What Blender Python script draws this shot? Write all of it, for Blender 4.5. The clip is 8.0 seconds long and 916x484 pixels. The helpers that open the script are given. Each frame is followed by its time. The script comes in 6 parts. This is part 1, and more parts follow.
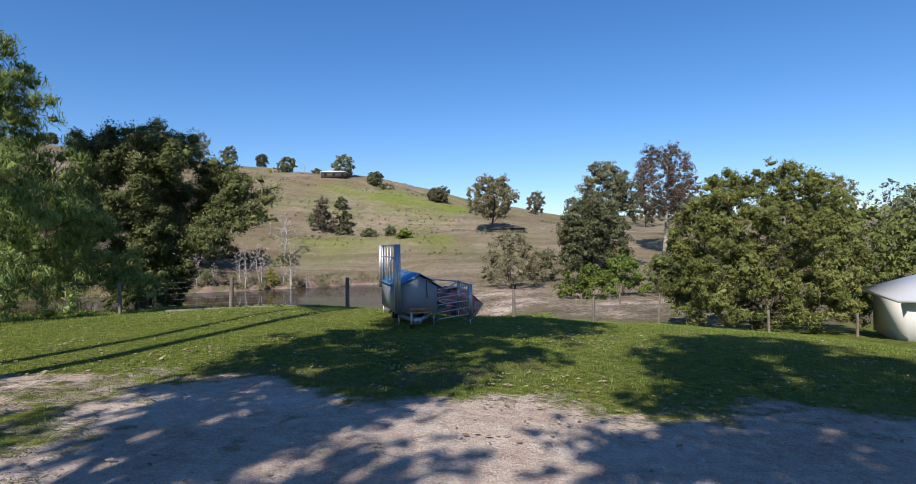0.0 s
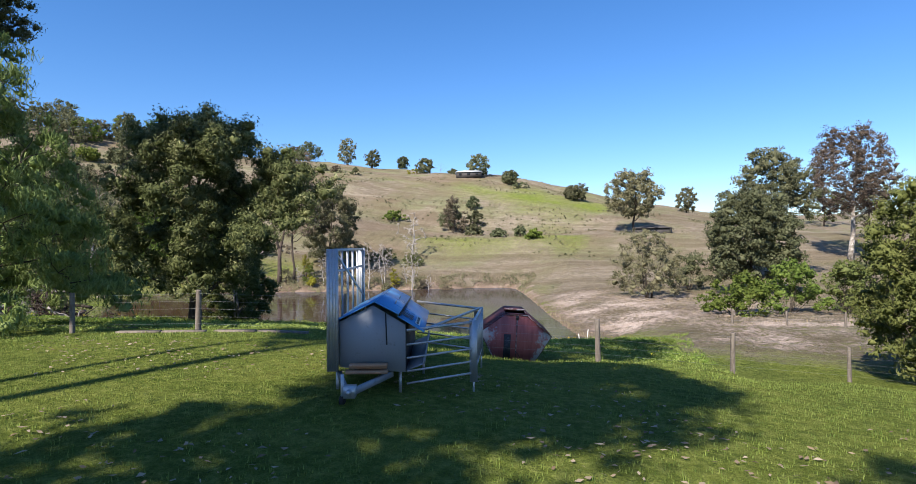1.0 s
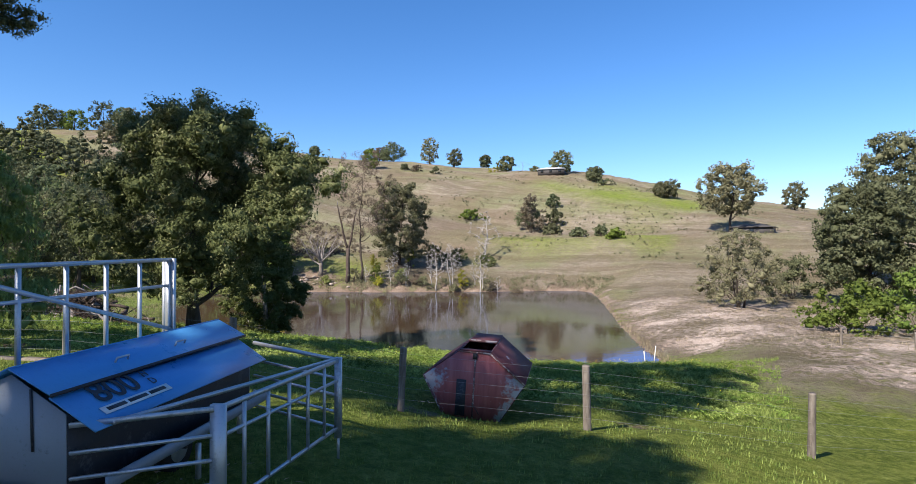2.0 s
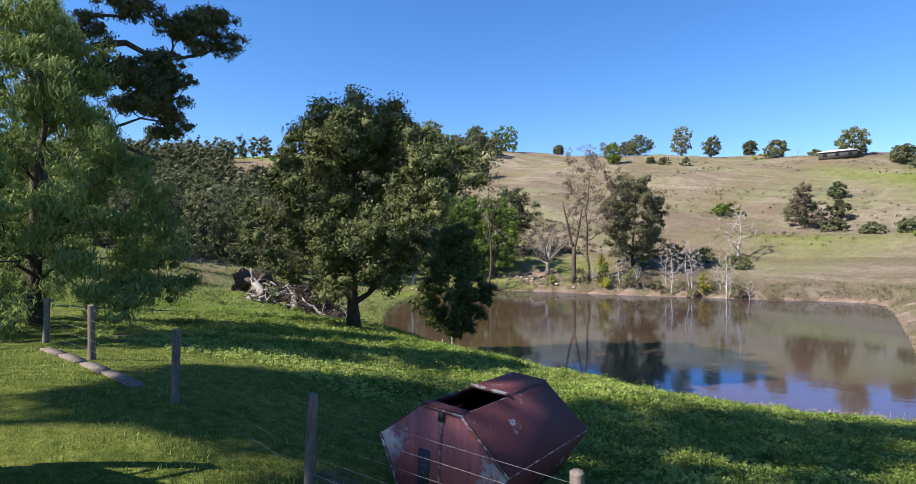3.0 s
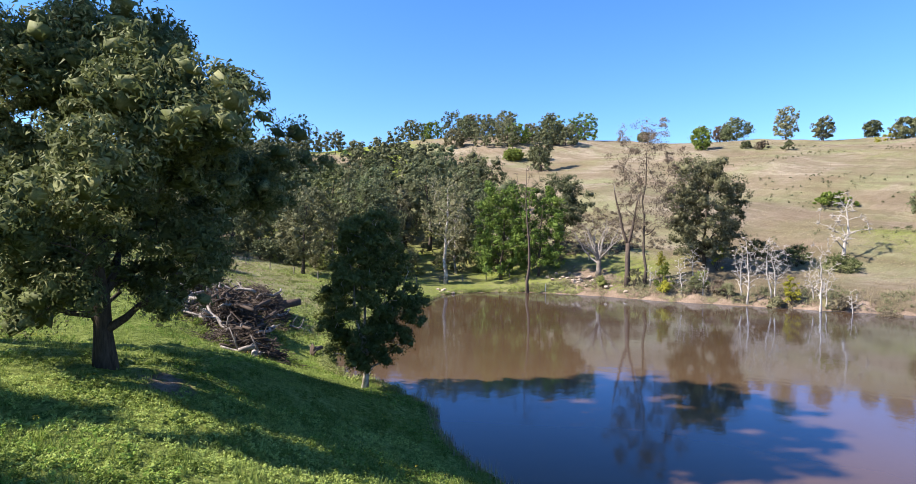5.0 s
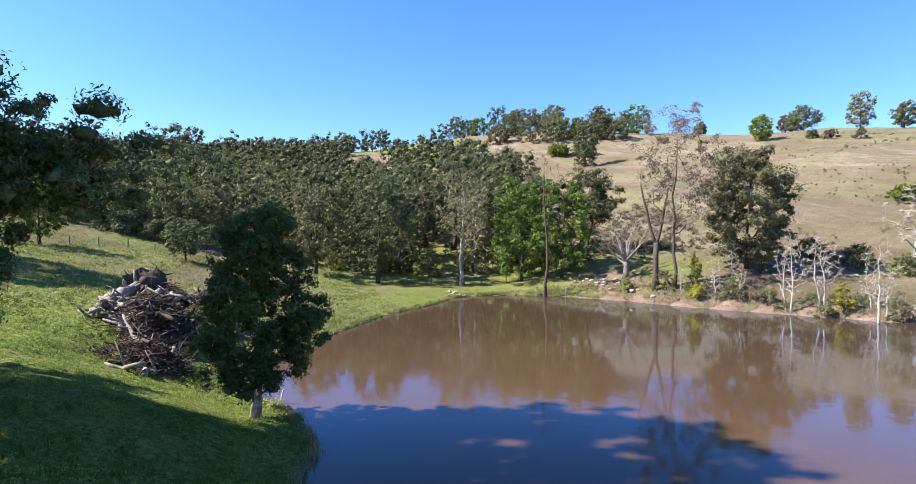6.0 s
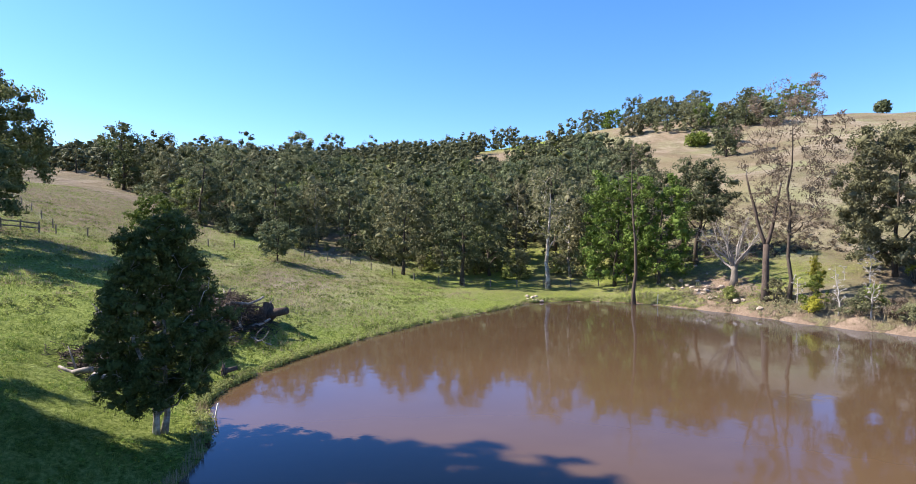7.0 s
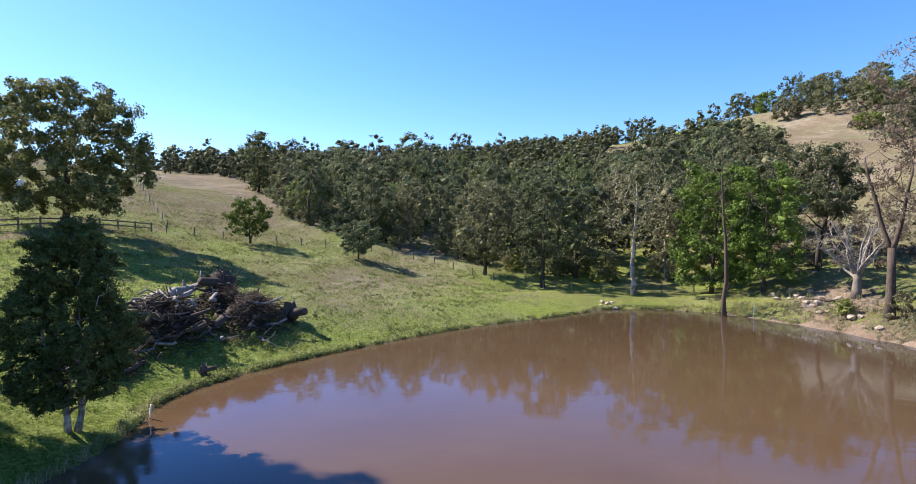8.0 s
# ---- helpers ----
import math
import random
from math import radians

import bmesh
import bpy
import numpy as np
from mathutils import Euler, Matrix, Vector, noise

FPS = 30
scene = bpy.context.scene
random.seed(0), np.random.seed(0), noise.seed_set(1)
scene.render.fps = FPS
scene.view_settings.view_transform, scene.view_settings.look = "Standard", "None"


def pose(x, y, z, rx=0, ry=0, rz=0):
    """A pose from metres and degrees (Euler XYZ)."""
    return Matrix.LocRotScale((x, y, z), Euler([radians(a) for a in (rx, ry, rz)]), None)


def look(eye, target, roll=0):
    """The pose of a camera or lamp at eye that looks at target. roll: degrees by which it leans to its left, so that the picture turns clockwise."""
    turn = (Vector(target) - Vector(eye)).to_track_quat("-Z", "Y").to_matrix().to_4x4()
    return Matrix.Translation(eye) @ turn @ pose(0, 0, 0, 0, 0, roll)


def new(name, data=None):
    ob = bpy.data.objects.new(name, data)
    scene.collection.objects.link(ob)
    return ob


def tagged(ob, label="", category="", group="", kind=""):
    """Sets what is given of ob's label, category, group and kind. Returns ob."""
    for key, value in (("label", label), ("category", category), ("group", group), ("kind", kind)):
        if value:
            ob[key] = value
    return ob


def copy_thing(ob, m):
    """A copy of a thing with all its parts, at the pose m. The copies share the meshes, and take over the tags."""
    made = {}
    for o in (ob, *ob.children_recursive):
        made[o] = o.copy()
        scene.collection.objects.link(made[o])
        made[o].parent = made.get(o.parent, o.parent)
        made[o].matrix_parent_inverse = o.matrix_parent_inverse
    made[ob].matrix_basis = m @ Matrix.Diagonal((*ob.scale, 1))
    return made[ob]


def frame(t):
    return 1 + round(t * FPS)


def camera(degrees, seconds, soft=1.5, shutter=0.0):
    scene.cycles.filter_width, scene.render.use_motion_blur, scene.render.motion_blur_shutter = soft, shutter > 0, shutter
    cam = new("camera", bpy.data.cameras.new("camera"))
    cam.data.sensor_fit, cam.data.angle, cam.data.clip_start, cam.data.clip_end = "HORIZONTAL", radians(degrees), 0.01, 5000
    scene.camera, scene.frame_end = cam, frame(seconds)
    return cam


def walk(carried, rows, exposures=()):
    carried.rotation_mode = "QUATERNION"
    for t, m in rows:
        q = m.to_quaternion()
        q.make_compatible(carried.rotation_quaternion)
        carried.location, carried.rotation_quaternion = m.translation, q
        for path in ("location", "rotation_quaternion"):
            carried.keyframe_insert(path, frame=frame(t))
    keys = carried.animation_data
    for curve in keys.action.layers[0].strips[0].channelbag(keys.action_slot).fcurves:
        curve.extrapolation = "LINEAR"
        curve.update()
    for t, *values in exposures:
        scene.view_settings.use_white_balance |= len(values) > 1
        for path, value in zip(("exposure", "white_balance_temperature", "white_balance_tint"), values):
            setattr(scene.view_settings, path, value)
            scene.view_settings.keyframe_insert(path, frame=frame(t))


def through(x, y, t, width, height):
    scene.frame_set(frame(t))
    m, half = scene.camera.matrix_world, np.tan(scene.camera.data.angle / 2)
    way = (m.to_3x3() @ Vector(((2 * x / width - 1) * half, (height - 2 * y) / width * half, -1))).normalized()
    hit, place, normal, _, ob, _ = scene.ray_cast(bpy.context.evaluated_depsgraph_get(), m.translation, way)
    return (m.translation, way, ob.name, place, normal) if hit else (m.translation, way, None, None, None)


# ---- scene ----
cam = camera(78.6, 8.0, 0.6)
PATH = [
    (0, (1.571, 0.308, 1.677), (1.416, 2.302, 1.686), -0.7),
    (0.5, (2.773, 6.024, 1.612), (2.413, 7.991, 1.623), -0.8),
    (1, (3.602, 8.697, 1.737), (2.948, 10.587, 1.752), -0.3),
    (1.2, (3.962, 9.862, 1.857), (3.19, 11.707, 1.871), -0.0),
    (2.3, (5.337, 16.711, 1.889), (4.228, 18.375, 1.901), -0.1),
    (2.5, (5.623, 17.99, 1.841), (4.338, 19.522, 1.852), 0.0),
    (2.7, (5.92, 19.248, 1.882), (4.487, 20.644, 1.889), 0.3),
    (3, (5.885, 21.205, 1.848), (4.274, 22.39, 1.857), 0.1),
    (3.2, (5.771, 22.785, 1.854), (4.083, 23.859, 1.856), -0.6),
    (3.5, (5.061, 24.938, 2.083), (3.344, 25.963, 2.083), 0.6),
    (4, (3.61, 28.407, 2.201), (1.871, 29.396, 2.192), 0.7),
    (4.5, (2.163, 32.171, 1.978), (0.403, 33.121, 1.972), 0.4),
    (4.7, (1.738, 33.854, 1.928), (-0.035, 34.78, 1.919), 0.4),
    (5.8, (-0.99, 43.294, 2.073), (-2.817, 44.107, 2.055), 0.3),
    (5.9, (-1.125, 44.189, 2.085), (-2.975, 44.948, 2.07), 0.4),
    (6, (-1.149, 45.139, 2.12), (-3.016, 45.855, 2.101), 0.3),
    (6.5, (-1.67, 50.59, 2.387), (-3.626, 51.005, 2.363), 0.1),
    (7, (-2.577, 56.143, 2.61), (-4.567, 56.346, 2.581), 0.1),
    (7.5, (-4.147, 61.883, 2.832), (-6.147, 61.87, 2.797), 0.1),
    (8, (-6.072, 66.925, 2.994), (-8.046, 66.605, 2.953), 0.1),
]
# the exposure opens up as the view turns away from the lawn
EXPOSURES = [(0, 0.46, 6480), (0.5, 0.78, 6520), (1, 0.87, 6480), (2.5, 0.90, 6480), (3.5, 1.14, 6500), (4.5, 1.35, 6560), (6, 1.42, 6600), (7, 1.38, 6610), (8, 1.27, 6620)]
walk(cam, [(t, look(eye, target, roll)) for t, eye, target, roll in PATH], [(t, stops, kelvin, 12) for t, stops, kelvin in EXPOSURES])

# ---- daylight ----
SUN_HEIGHT, SHADOW_BEARING = 43.0, 15.0  # degrees; the shadows fall to this bearing, clockwise from +y
world = bpy.data.worlds.new("sky")
scene.world = world
world.use_nodes = True
sky = world.node_tree.nodes.new("ShaderNodeTexSky")
sky.sky_type, sky.sun_disc = "NISHITA", False
sky.sun_elevation, sky.sun_rotation = radians(SUN_HEIGHT), radians(180 + SHADOW_BEARING)
sky.altitude, sky.air_density, sky.dust_density, sky.ozone_density = 200, 1.0, 0.25, 5.0
backdrop = world.node_tree.nodes["Background"]
backdrop.inputs["Strength"].default_value = 0.102
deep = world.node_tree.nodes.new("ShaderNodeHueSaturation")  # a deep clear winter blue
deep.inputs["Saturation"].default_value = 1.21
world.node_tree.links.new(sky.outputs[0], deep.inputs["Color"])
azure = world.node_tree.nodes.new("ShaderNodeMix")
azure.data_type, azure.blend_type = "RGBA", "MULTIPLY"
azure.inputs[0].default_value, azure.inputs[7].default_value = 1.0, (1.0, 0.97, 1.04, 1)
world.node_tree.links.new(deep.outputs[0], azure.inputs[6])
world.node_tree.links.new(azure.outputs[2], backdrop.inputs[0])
sun_data = bpy.data.lights.new("sun", "SUN")
sun_data.energy, sun_data.angle, sun_data.color = 5.0, radians(0.53), (1.0, 0.925, 0.815)
sun = new("sun", sun_data)
b = radians(SHADOW_BEARING)
sun.matrix_world = look((0, 0, 0), (math.sin(b) * math.cos(radians(SUN_HEIGHT)), math.cos(b) * math.cos(radians(SUN_HEIGHT)), -math.sin(radians(SUN_HEIGHT))))

# ---- materials ----
class Nodes:
    """A material with a Principled shader, and short ways to add nodes."""

    def __init__(self, name, rough=0.8, metal=0.0, spec=0.3):
        self.mat = bpy.data.materials.new(name)
        self.mat.use_nodes = True
        self.tree = self.mat.node_tree
        self.bsdf = self.tree.nodes["Principled BSDF"]
        self.bsdf.inputs["Roughness"].default_value = rough
        self.bsdf.inputs["Metallic"].default_value = metal
        self.bsdf.inputs["Specular IOR Level"].default_value = spec
        self.coord = self.tree.nodes.new("ShaderNodeTexCoord").outputs["Object"]

    def add(self, kind, **values):
        node = self.tree.nodes.new(kind)
        for key, value in values.items():
            node.inputs[key].default_value = value
        return node

    def link(self, a, b):
        self.tree.links.new(a, b)
        return self

    def noise(self, scale, detail=4.0, rough=0.6, stretch=None, source=None):
        node = self.add("ShaderNodeTexNoise", Scale=scale, Detail=detail, Roughness=rough)
        at = source or self.coord
        if stretch:
            mapping = self.add("ShaderNodeMapping", Scale=stretch)
            self.link(at, mapping.inputs["Vector"])
            at = mapping.outputs[0]
        self.link(at, node.inputs["Vector"])
        return node.outputs["Fac"]

    def ramp(self, fac, stops):
        node = self.tree.nodes.new("ShaderNodeValToRGB")
        e = node.color_ramp.elements
        while len(e) < len(stops):
            e.new(0.5)
        for el, (at, col) in zip(e, stops):
            el.position, el.color = at, (*col, 1) if len(col) == 3 else col
        self.link(fac, node.inputs[0])
        return node.outputs[0]

    def grey(self, fac, a, b):
        node = self.tree.nodes.new("ShaderNodeMapRange")
        node.inputs["From Min"].default_value, node.inputs["From Max"].default_value = a, b
        self.link(fac, node.inputs["Value"])
        return node.outputs[0]

    def mix(self, fac, a, b, blend="MIX"):
        node = self.tree.nodes.new("ShaderNodeMix")
        node.data_type, node.blend_type = "RGBA", blend
        for index, value in ((0, fac), (6, a), (7, b)):
            if isinstance(value, (int, float)):
                node.inputs[index].default_value = value
            elif isinstance(value, tuple):
                node.inputs[index].default_value = (*value, 1)
            else:
                self.link(value, node.inputs[index])
        return node.outputs[2]

    def math(self, how, a, b=0.0):
        node = self.tree.nodes.new("ShaderNodeMath")
        node.operation = how
        for i, v in enumerate((a, b)):
            if isinstance(v, (int, float)):
                node.inputs[i].default_value = v
            else:
                self.link(v, node.inputs[i])
        return node.outputs[0]

    def attribute(self, name):
        node = self.tree.nodes.new("ShaderNodeAttribute")
        node.attribute_name = name
        return node.outputs["Fac"]

    def colour(self, value):
        if isinstance(value, tuple):
            self.bsdf.inputs["Base Color"].default_value = (*value, 1)
        else:
            self.link(value, self.bsdf.inputs["Base Color"])
        return self

    def bump(self, height, strength, distance):
        node = self.add("ShaderNodeBump", Strength=strength, Distance=distance)
        self.link(height, node.inputs["Height"])
        self.link(node.outputs[0], self.bsdf.inputs["Normal"])
        return self


def ground_material():
    m = Nodes("ground_cover", 0.95, spec=0.1)
    big, mid, fine, grain = m.noise(0.05, 3), m.noise(0.45, 5, 0.7), m.noise(5, 6, 0.75), m.noise(32, 4, 0.8)
    clump = m.noise(1.7, 5, 0.7)
    green = m.ramp(mid, [(0.25, (0.100, 0.145, 0.020)), (0.5, (0.195, 0.250, 0.038)), (0.75, (0.300, 0.325, 0.066))])
    green = m.mix(m.grey(fine, 0.45, 0.72), green, (0.310, 0.335, 0.085))
    green = m.mix(m.math("MULTIPLY", m.grey(clump, 0.55, 0.7), 0.65), green, (0.078, 0.118, 0.020))
    straw = m.ramp(mid, [(0.2, (0.225, 0.185, 0.130)), (0.5, (0.335, 0.278, 0.202)), (0.8, (0.480, 0.402, 0.308))])
    straw = m.mix(m.math("MULTIPLY", m.grey(clump, 0.52, 0.68), 0.55), straw, (0.170, 0.155, 0.075))
    straw = m.mix(m.math("MULTIPLY", m.grey(fine, 0.52, 0.64), 0.5), straw, (0.150, 0.135, 0.065))
    straw = m.mix(m.math("MULTIPLY", m.grey(big, 0.44, 0.58), 0.75), straw, (0.235, 0.245, 0.115))
    scald, brush = m.noise(0.024, 3, 0.6), m.noise(0.17, 4, 0.7)
    straw = m.mix(m.math("MULTIPLY", m.grey(scald, 0.47, 0.60), 0.55), straw, (0.225, 0.158, 0.105))
    straw = m.mix(m.math("MULTIPLY", m.grey(brush, 0.53, 0.64), 0.5), straw, (0.140, 0.132, 0.066))
    rich = m.ramp(m.math("ADD", m.math("MULTIPLY", fine, 0.6), m.math("MULTIPLY", clump, 0.4)), [(0.37, (0.065, 0.100, 0.014)), (0.47, (0.205, 0.268, 0.054)), (0.60, (0.350, 0.405, 0.120))])
    green = m.mix(m.attribute("lush"), green, rich)
    band = m.noise(1.0, 4, 0.65, (0.012, 0.14, 0.14))
    straw = m.mix(m.math("MULTIPLY", m.grey(band, 0.46, 0.60), 0.55), straw, (0.175, 0.132, 0.082))
    tracks = m.noise(1.0, 3, 0.6, (0.02, 0.55, 0.55))
    straw = m.mix(m.math("MULTIPLY", m.grey(tracks, 0.53, 0.62), 0.35), straw, (0.150, 0.118, 0.070))
    clay = m.ramp(mid, [(0.25, (0.150, 0.105, 0.072)), (0.55, (0.250, 0.185, 0.135)), (0.8, (0.400, 0.310, 0.240))])
    soil = m.ramp(mid, [(0.25, (0.440, 0.340, 0.260)), (0.55, (0.640, 0.525, 0.430)), (0.8, (0.760, 0.645, 0.550))])
    soil = m.mix(m.math("MULTIPLY", m.grey(grain, 0.5, 0.8), 0.5), soil, (0.80, 0.70, 0.60))
    soil = m.mix(m.math("MULTIPLY", m.grey(clump, 0.55, 0.7), 0.4), soil, (0.36, 0.27, 0.20))
    soil = m.mix(m.attribute("pale"), clay, soil)
    dry = m.grey(m.math("ADD", m.attribute("dry"), m.math("MULTIPLY", m.math("SUBTRACT", clump, 0.5), 1.0)), 0.25, 0.75)
    bare = m.grey(m.math("ADD", m.attribute("bare"), m.math("MULTIPLY", m.math("SUBTRACT", clump, 0.5), 1.2)), 0.38, 0.62)
    col = m.mix(bare, m.mix(dry, green, straw), soil)
    speck = m.math("ADD", m.math("MULTIPLY", grain, 0.5), m.math("MULTIPLY", fine, 0.5))
    col = m.mix(0.8, col, m.ramp(speck, [(0.34, (0.20, 0.20, 0.20)), (0.66, (0.84, 0.84, 0.84))]), "OVERLAY")
    m.colour(m.mix(1.0, col, (0.86, 0.86, 0.88), "MULTIPLY"))
    rough = m.math("ADD", m.math("ADD", clump, fine), m.math("MULTIPLY", grain, 0.4))
    m.bump(m.math("MULTIPLY", rough, m.math("SUBTRACT", 1.0, m.math("MULTIPLY", bare, 0.7))), 1.0, 0.30)
    return m.mat


def leaf_material(name, dark, light, tip=None, through=0.26):
    m = Nodes(name, 0.65, spec=0.12)
    island = m.tree.nodes.new("ShaderNodeNewGeometry").outputs["Random Per Island"]
    whole = m.tree.nodes.new("ShaderNodeObjectInfo").outputs["Random"]
    patch = m.noise(0.5, 3)
    speck = m.noise(7.0, 3, 0.7)
    col = m.ramp(m.math("ADD", m.math("MULTIPLY", island, 0.20), m.math("ADD", m.math("MULTIPLY", patch, 0.62), m.math("MULTIPLY", speck, 0.26))), [(0.30, dark), (0.58, light), (0.80, tip or light)])
    hue = m.add("ShaderNodeHueSaturation")
    stand_of = m.noise(0.11, 1.0)  # from tree to tree where many stand together
    value = m.math("ADD", m.math("ADD", 0.32, m.math("MULTIPLY", stand_of, 0.56)), m.math("MULTIPLY", whole, 0.54))
    m.link(value, hue.inputs["Value"])
    m.link(m.math("ADD", 0.490, m.math("MULTIPLY", m.math("FRACT", m.math("MULTIPLY", whole, 7.3)), 0.036)), hue.inputs["Hue"])
    m.link(col, hue.inputs["Color"])
    m.colour(hue.outputs[0])
    trans = m.tree.nodes.new("ShaderNodeBsdfTranslucent")
    m.link(hue.outputs[0], trans.inputs["Color"])
    both = m.tree.nodes.new("ShaderNodeMixShader")
    both.inputs[0].default_value = through
    m.link(m.bsdf.outputs[0], both.inputs[1]).link(trans.outputs[0], both.inputs[2])
    m.link(both.outputs[0], m.tree.nodes["Material Output"].inputs["Surface"])
    return m.mat


def bark_material(name, dark, light, pale=None):
    m = Nodes(name, 0.9, spec=0.15)
    streak, spot = m.noise(9, 5, 0.7, (1, 1, 0.18)), m.noise(1.6, 3)
    col = m.ramp(streak, [(0.3, dark), (0.7, light)])
    if pale:
        col = m.mix(m.grey(spot, 0.45, 0.6), col, pale)
    m.colour(col).bump(streak, 0.8, 0.03)
    return m.mat


def water_material():
    """Sunlit mud in suspension under a clear, slightly ruffled surface."""
    m = Nodes("muddy_water", 1.0, spec=0.0)
    murk, cloud = m.noise(0.08, 3), m.noise(0.35, 4, 0.6, (1.0, 0.5, 1.0))
    mud = m.ramp(murk, [(0.3, (0.082, 0.050, 0.027)), (0.7, (0.100, 0.062, 0.034))])
    m.colour(m.mix(m.math("MULTIPLY", m.grey(cloud, 0.45, 0.7), 0.35), mud, (0.108, 0.068, 0.039)))
    swell = m.noise(0.9, 3, 0.5, (1.0, 1.0, 1.0))
    ripple = m.noise(5.5, 2, 0.5, (1.0, 1.4, 1.0))
    breeze = m.grey(m.noise(0.06, 2), 0.50, 0.66)
    m.bump(m.math("ADD", swell, m.math("MULTIPLY", m.math("MULTIPLY", ripple, breeze), 0.35)), 0.11, 0.05)
    ruffled = m.bsdf.inputs["Normal"].links[0].from_socket
    tree = m.mat.node_tree
    shine, rim, blend = (tree.nodes.new("ShaderNode" + kind) for kind in ("BsdfGlossy", "Fresnel", "MixShader"))
    shine.inputs["Color"].default_value, shine.inputs["Roughness"].default_value = (0.56, 0.72, 1.0, 1), 0.06
    rim.inputs["IOR"].default_value = 1.33
    tree.links.new(ruffled, shine.inputs["Normal"])
    m.link(m.math("MULTIPLY", m.grey(rim.outputs[0], 0.05, 0.40), 0.62), blend.inputs[0])
    tree.links.new(m.bsdf.outputs[0], blend.inputs[1])
    tree.links.new(shine.outputs[0], blend.inputs[2])
    out = next(n for n in tree.nodes if n.bl_idname == "ShaderNodeOutputMaterial")
    tree.links.new(blend.outputs[0], out.inputs["Surface"])
    return m.mat


def worn_material(name, base, worn, rough=0.5, metal=0.0, scale=3.0, amount=0.5, edge=(0.12, 0.10, 0.09)):
    m = Nodes(name, rough, metal, 0.4)
    a, f = m.noise(scale, 6, 0.7), m.noise(scale * 9, 5, 0.7)
    both = m.math("ADD", m.math("MULTIPLY", a, 0.75), m.math("MULTIPLY", f, 0.25))
    col = m.mix(m.grey(both, 0.72 - 0.35 * amount, 0.76 - 0.33 * amount), base, worn)
    col = m.mix(m.math("MULTIPLY", m.grey(f, 0.55, 0.8), 0.35), col, edge)
    m.colour(col)
    m.link(m.math("ADD", rough - 0.12, m.math("MULTIPLY", a, 0.3)), m.bsdf.inputs["Roughness"])
    m.bump(f, 0.25, 0.01)
    return m.mat


GROUND, WATER_SURFACE = ground_material(), water_material()
LEAF = {
    "gum": leaf_material("gum_leaves", (0.068, 0.082, 0.040), (0.170, 0.184, 0.094), (0.250, 0.250, 0.148)),
    "dark": leaf_material("dark_leaves", (0.048, 0.062, 0.024), (0.142, 0.157, 0.060), (0.460, 0.440, 0.235)),
    "shore": leaf_material("shore_tree_leaves", (0.066, 0.092, 0.028), (0.180, 0.222, 0.068), (0.330, 0.360, 0.130)),
    "grey": leaf_material("grey_green_leaves", (0.090, 0.092, 0.048), (0.210, 0.204, 0.112), (0.300, 0.272, 0.168)),
    "rust": leaf_material("rusty_leaves", (0.120, 0.092, 0.066), (0.220, 0.168, 0.124), (0.30, 0.24, 0.18)),
    "wattle": leaf_material("wattle_leaves", (0.110, 0.130, 0.037), (0.245, 0.264, 0.080), (0.380, 0.385, 0.148)),
    "bright": leaf_material("bright_leaves", (0.075, 0.116, 0.022), (0.172, 0.220, 0.045), (0.275, 0.313, 0.076)),
    "yellow": leaf_material("yellow_green_leaves", (0.180, 0.190, 0.022), (0.350, 0.330, 0.048), (0.48, 0.43, 0.07)),
    "weed": leaf_material("bank_weed_leaves", (0.092, 0.140, 0.022), (0.222, 0.285, 0.051), (0.352, 0.399, 0.094)),
    "clover": leaf_material("clover_leaves", (0.170, 0.210, 0.050), (0.355, 0.405, 0.110), (0.500, 0.520, 0.170), 0.35),
    "weeping": leaf_material("weeping_leaves", (0.118, 0.152, 0.044), (0.275, 0.318, 0.098), (0.450, 0.485, 0.215)),
}
BARK = bark_material("dark_bark", (0.030, 0.023, 0.018), (0.105, 0.085, 0.068))
BARK_PALE = bark_material("pale_bark", (0.110, 0.090, 0.072), (0.330, 0.290, 0.250), (0.50, 0.46, 0.41))
DEADWOOD = bark_material("bleached_deadwood", (0.110, 0.095, 0.085), (0.390, 0.350, 0.320))
WHITE_BARK = bark_material("white_sapling_bark", (0.22, 0.195, 0.17), (0.50, 0.46, 0.42))
OLDWOOD = bark_material("weathered_timber", (0.085, 0.070, 0.058), (0.260, 0.225, 0.190))
SLEEPER = bark_material("weathered_grey_sleeper", (0.10, 0.085, 0.07), (0.24, 0.205, 0.17))
CHARRED = bark_material("dark_dead_bark", (0.045, 0.033, 0.027), (0.130, 0.100, 0.082))
BRUSH = bark_material("dark_brush_twigs", (0.030, 0.024, 0.020), (0.120, 0.092, 0.075))
GALVANISED = worn_material("galvanised_steel", (0.50, 0.52, 0.55), (0.40, 0.42, 0.44), 0.45, 0.75, 4, 0.5)
GREY_STEEL = worn_material("grey_sheet_steel", (0.25, 0.28, 0.32), (0.19, 0.21, 0.24), 0.55, 0.15, 3, 0.4)
STEP_WOOD = worn_material("brown_step_timber", (0.36, 0.21, 0.13), (0.46, 0.31, 0.21), 0.85, 0.0, 6, 0.5)
BLUE_SHEET = worn_material("blue_painted_sheet", (0.07, 0.28, 0.58), (0.10, 0.33, 0.62), 0.28, 0.0, 2, 0.25, (0.03, 0.12, 0.36))
